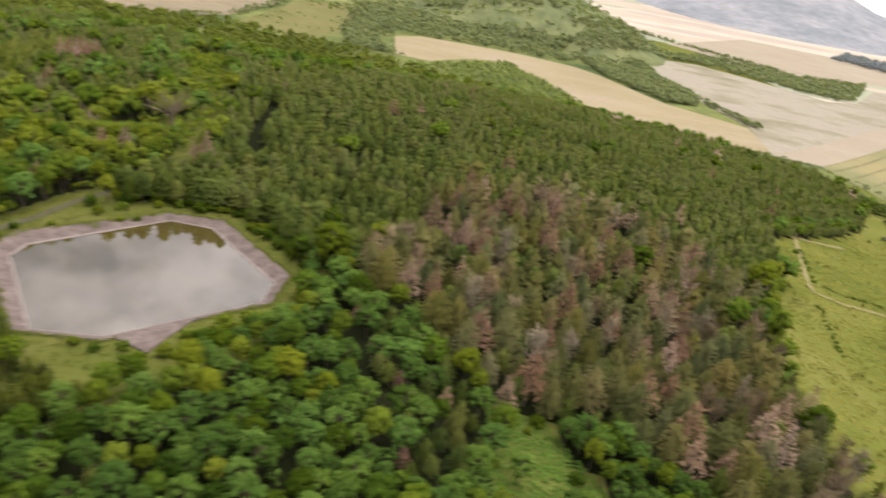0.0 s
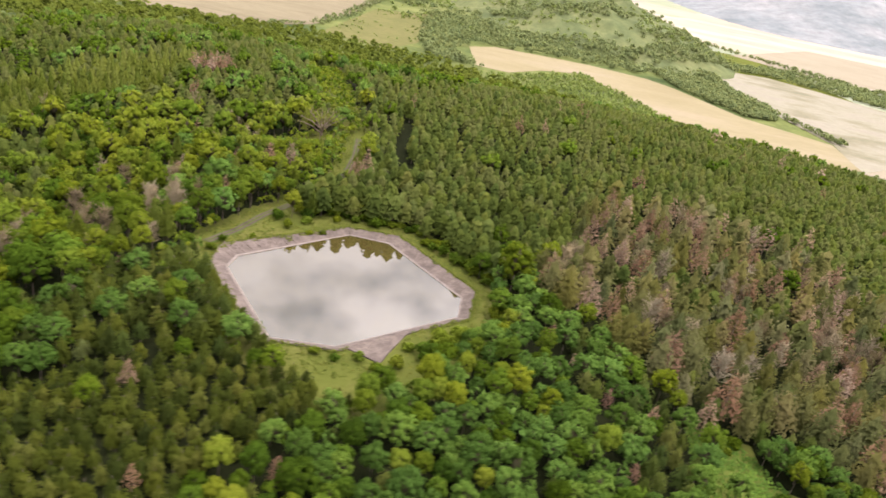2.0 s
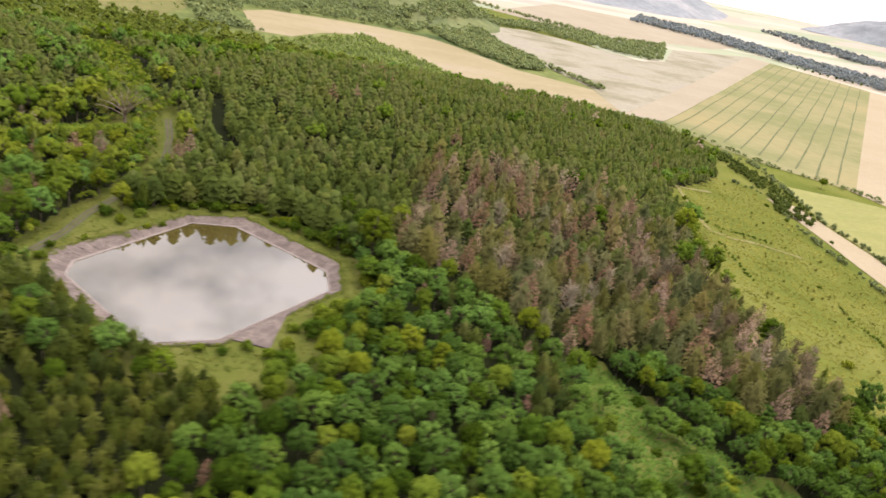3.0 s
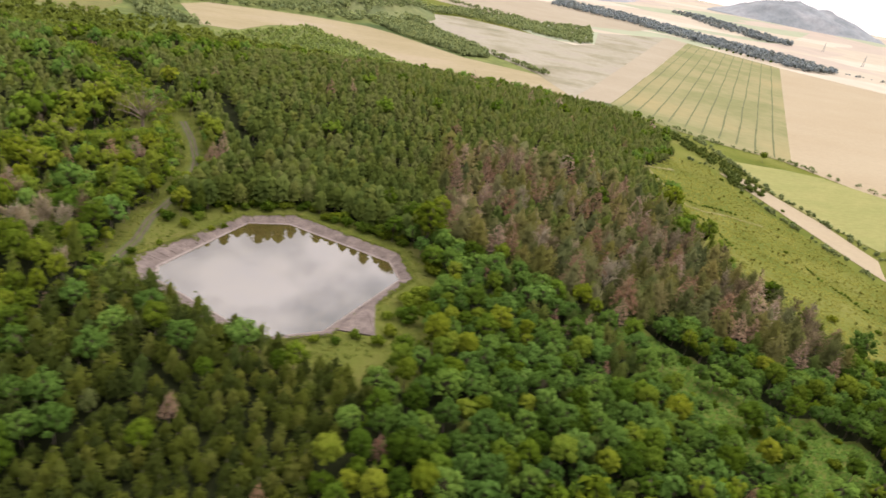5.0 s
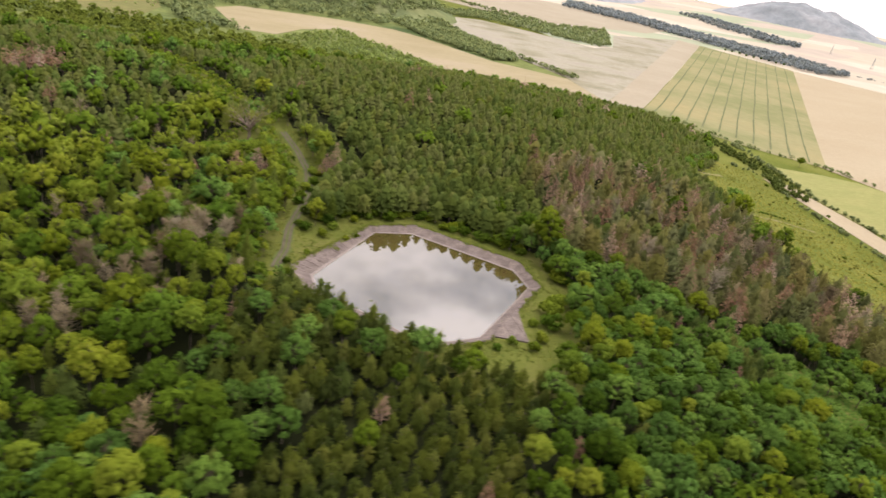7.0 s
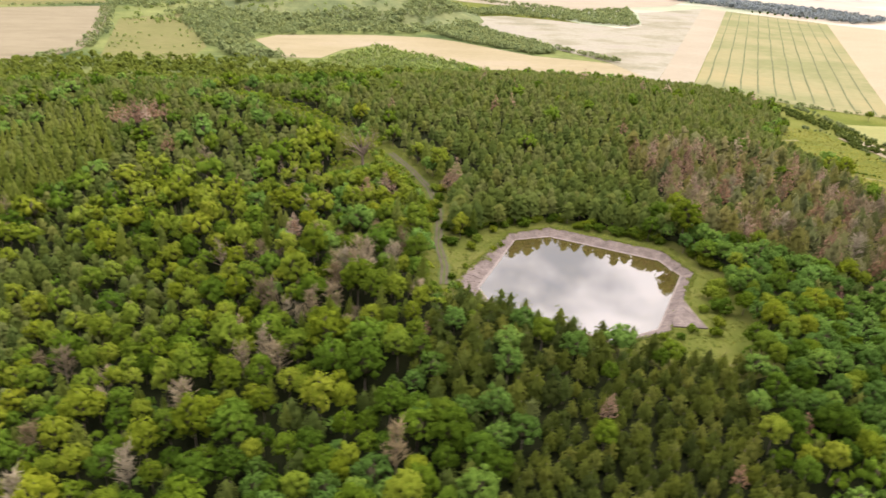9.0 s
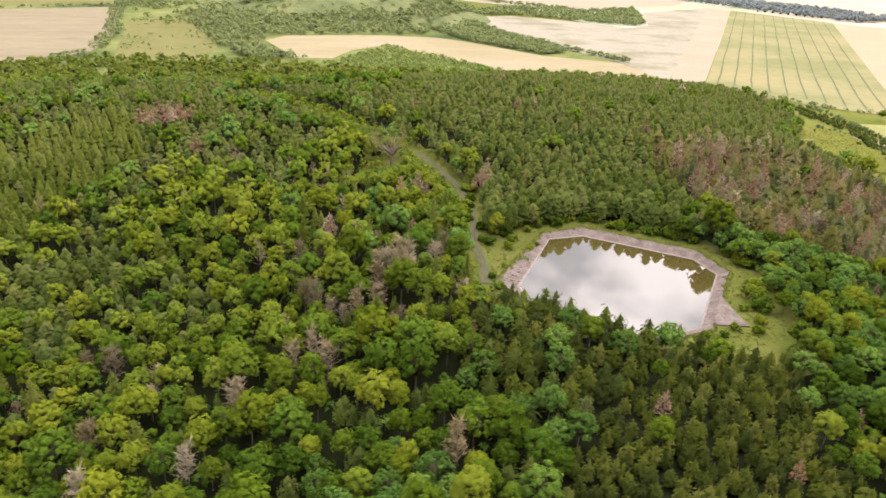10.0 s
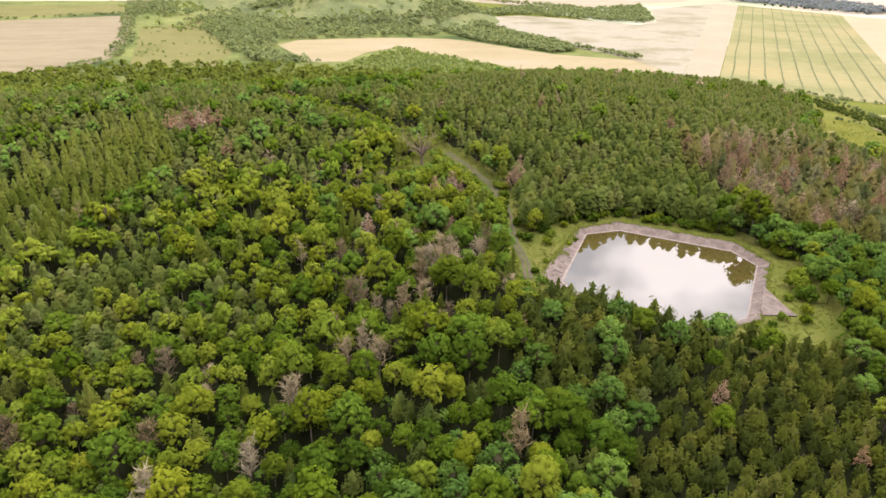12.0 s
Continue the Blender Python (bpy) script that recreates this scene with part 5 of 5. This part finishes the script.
copse("hedge", "bushy edge of the wheat field behind the ridge", along([(-198, 1170), (-199, 881), (-213, 765), (-253, 690)], 18, 7, 14), 0.7, "broadleaf", 14)
copse("slope_scrub", "low bushes scattered on the grassy slope", within([(166, 285), (215, 318), (265, 345), (275, 240), (262, 180), (160, 110), (120, 110), (116, 150), (128, 195), (152, 235)], 9.0, 15, 22), 0.22, "ash", 15, 0)
copse("slope_scrub", "bushy scrub band between the wood and the fields", along([(300, 425), (298, 385), (300, 350), (292, 318), (278, 300)], 24, 3.2, 17), 0.44, "broadleaf", 17, 0)
copse("far_wood", "wooded back of the ridge dropping to the valley", within([(-420, 480), (-200, 495), (-100, 468), (60, 470), (160, 500), (100, 560), (-20, 640), (-70, 690), (-110, 700), (-200, 715), (-250, 685), (-420, 650)], 8.0, 16), 1.05, "broadleaf", 16, -1, False, "larch")

slope_path = tagged(new("slope_path"), "faint worn path along the grassy slope", "path", kind="structure")
for line in (((195, 316), (178, 273), (167, 247), (165, 237), (177, 236), (202, 242), (231, 242)), ((186, 300), (222, 312))):
    part("worn_line", strip_mesh("worn_line", list(line), 2.2, DRY_GRASS, 0.3, 0.45, 4.0, 7), slope_path)
for k, line in enumerate((((184, 286), (174, 257), (171, 247), (186, 246), (203, 250), (228, 249)), ((159, 222), (154, 205), (147, 184)), ((201, 190), (190, 172), (190, 157), (185, 143)))):
    copse("gully_bushes", "line of dark low bushes in a gully on the slope", along(line, 2.0, 1.6, 30 + k), 0.16, "broadleaf", 30 + k, 0, False, "broadleaf")

for k, (px, py, size) in enumerate([(365, 369, 1.0)] + [(1164 + 6.5 * i, 1277 - 16.5 * i, 0.75 + 0.1 * (i % 3)) for i in range(9)]):
    (cv, cf), (bv, bf), _, _ = shape_of("broadleaf", 1, 700 + k % 3)
    lone = tagged(new("field_tree"), "small dark round tree standing at a field edge", "tree", "small trees at the field edges")
    part("trunk", mesh_of("trunk", bv, bf, BARK), lone)
    part("crown", mesh_of("crown", cv, cf, LEAF["broadleaf", False]), lone)
    lone.matrix_basis = pose(px, py, float(ground_height(px, py)) + 0.2, 0, 0, 40 * k) @ Matrix.Diagonal((size, size, size * 0.85, 1))

# ---- rough grass ----
g = np.random.default_rng(51)
n = 16000
x, y = g.uniform(-97, -16, n), g.uniform(104, 262, n)
ok = ((inside(BANK, x, y) & ~inside(RIM, x, y)) | (off_line(TRACK[:9], x, y) < 5)) & (off_line(TRACK[:9], x, y) > 1.6) & ~inside([(-36.5, 127), (-40, 116), (-41, 110.5), (-49, 113.5), (-49, 117)], x, y)
x, y = x[ok], y[ok]
at = np.stack([x, y, ground_height(x, y) + 0.12], 1)
v, f = clumps(at, np.array([[0, 0, 1.0]]) + g.normal(0, 0.4, (len(at), 3)), g.uniform(0.18, 0.5, len(at)), 3, 0.9, g)
tagged(new("rough_grass", mesh_of("rough_grass", v, f, LEAF["bank", True], np.repeat(g.uniform(0.1, 0.9, len(at)), 3), None, np.tile((0.0, 0.0, 1.6), (len(v), 1)))), "tufts of rough yellow-green grass round the pond", "grass", kind="stuff")
x, y = g.uniform(-97, -16, 60000), g.uniform(104, 184, 60000)
rag = np.array([noise.noise((p * 0.45, q * 0.45, 2.0)) for p, q in zip(x, y)])
broken_end = off_line(RIM[1:3], x, y) < 3.0
ok = (off_line(RIM, x, y, True) < np.where(inside(RIM, x, y), np.where(broken_end, 0.5 + 2.6 * np.clip(rag, 0, 1), 0.2 + 1.5 * np.clip(rag, 0, 1)), 0.9)) & (off_line(TRACK[:9], x, y) > 1.2) & ~inside([(-36.5, 127), (-40, 116), (-41, 110.5), (-49, 113.5), (-49, 117)], x, y)
x, y = x[ok], y[ok]
at = np.stack([x, y, np.maximum(ground_height(x, y), np.where(inside(RIM, x, y), 1.36 - 0.36 * off_line(RIM, x, y, True), 1.2)) + 0.12], 1)
v, f = clumps(at, np.array([[0, 0, 1.0]]) + g.normal(0, 0.4, (len(at), 3)), g.uniform(0.15, 0.4, len(at)), 3, 0.9, g)
tagged(new("rim_grass", mesh_of("rim_grass", v, f, LEAF["bank", True], np.repeat(g.uniform(0.1, 0.9, len(at)), 3), None, np.tile((0.0, 0.0, 1.6), (len(v), 1)))), "ragged grass creeping over the concrete rim", "grass", kind="stuff")
x, y = g.uniform(22, 88, 14000), g.uniform(52, 120, 14000)
ok = inside(CLEARING, x, y)
x, y = x[ok], y[ok]
at = np.stack([x, y, ground_height(x, y) + 0.2], 1)
v, f = clumps(at, np.array([[0, 0, 1.0]]) + g.normal(0, 0.4, (len(at), 3)), g.uniform(0.25, 0.6, len(at)), 3, 1.0, g)
tagged(new("tall_herbs", mesh_of("tall_herbs", v, f, LEAF["grove", True], np.repeat(g.uniform(0.3, 0.85, len(at)), 3), None, np.tile((0.0, 0.0, 1.6), (len(v), 1)))), "bright green tall herbs on a clearing", "grass", kind="stuff")
x, y = g.uniform(112, 285, 16000), g.uniform(100, 345, 16000)
ok = ~inside(FOREST, x, y) & (off_line([(262, 190), (268, 240), (270, 300), (292, 322)], x, y) > 3) & (x < 262 + 0.1 * (y - 190))
x, y = x[ok], y[ok]
at = np.stack([x, y, ground_height(x, y) + 0.2], 1)
v, f = clumps(at, np.array([[0, 0, 1.0]]) + g.normal(0, 0.35, (len(at), 3)), g.uniform(0.5, 1.1, len(at)), 3, 0.3, g)
tagged(new("slope_grass", mesh_of("slope_grass", v, f, LEAF["tussock", True], np.repeat(np.clip(0.5 + 0.55 * np.array([noise.noise((p * 0.05, q * 0.05, 4.0)) for p, q in zip(x, y)]) + g.uniform(-0.2, 0.2, len(at)), 0, 1), 3), None, np.tile((0.0, 0.0, 1.6), (len(v), 1)))), "uneven tussocky grass on the hill slope", "grass", kind="stuff")

# ---- power line far out on the plain ----
STEEL = surface("galvanised_steel", [(0.3, (0.20, 0.21, 0.22)), (0.7, (0.30, 0.31, 0.32))], GREY2, 0.5, 4.0, 0.6)
for px, py in ((2182, 1791), (1956, 1459)):
    tower = tagged(new("power_pylon"), "grey steel lattice pylon on the far plain", "pylon", "pylons on the far plain")
    tower.matrix_basis = pose(px, py, float(ground_height(px, py)), 0, 0, 25)
    for sx, sy in ((-1, -1), (-1, 1), (1, -1), (1, 1)):
        part("leg", mesh_of("leg", *stick((3.2 * sx, 3.2 * sy, -0.5), (0.4 * sx, 0.4 * sy, 34), 0.28, 0.16, 4), STEEL), tower)
    for k in range(6):
        w0, w1 = 3.2 - 0.47 * k, 3.2 - 0.47 * (k + 1)
        part("brace", mesh_of("brace", *joined(*[stick((w0 * p, w0 * q, 5.6 * k), (w1 * r, w1 * s, 5.6 * k + 5.6), 0.12, 0.12, 3) for p, q, r, s in ((-1, -1, 1, -1), (1, -1, 1, 1), (1, 1, -1, 1), (-1, 1, -1, -1))]), STEEL), tower)
    for high, reach in ((22, 7.5), (27, 6.0), (32, 4.5)):
        part("crossarm", mesh_of("crossarm", *joined(stick((-reach, 0, high), (0, 0, high + 1.2), 0.1, 0.3, 4), stick((reach, 0, high), (0, 0, high + 1.2), 0.1, 0.3, 4), stick((-reach, 0, high), (reach, 0, high), 0.15, 0.15, 4)), STEEL), tower)
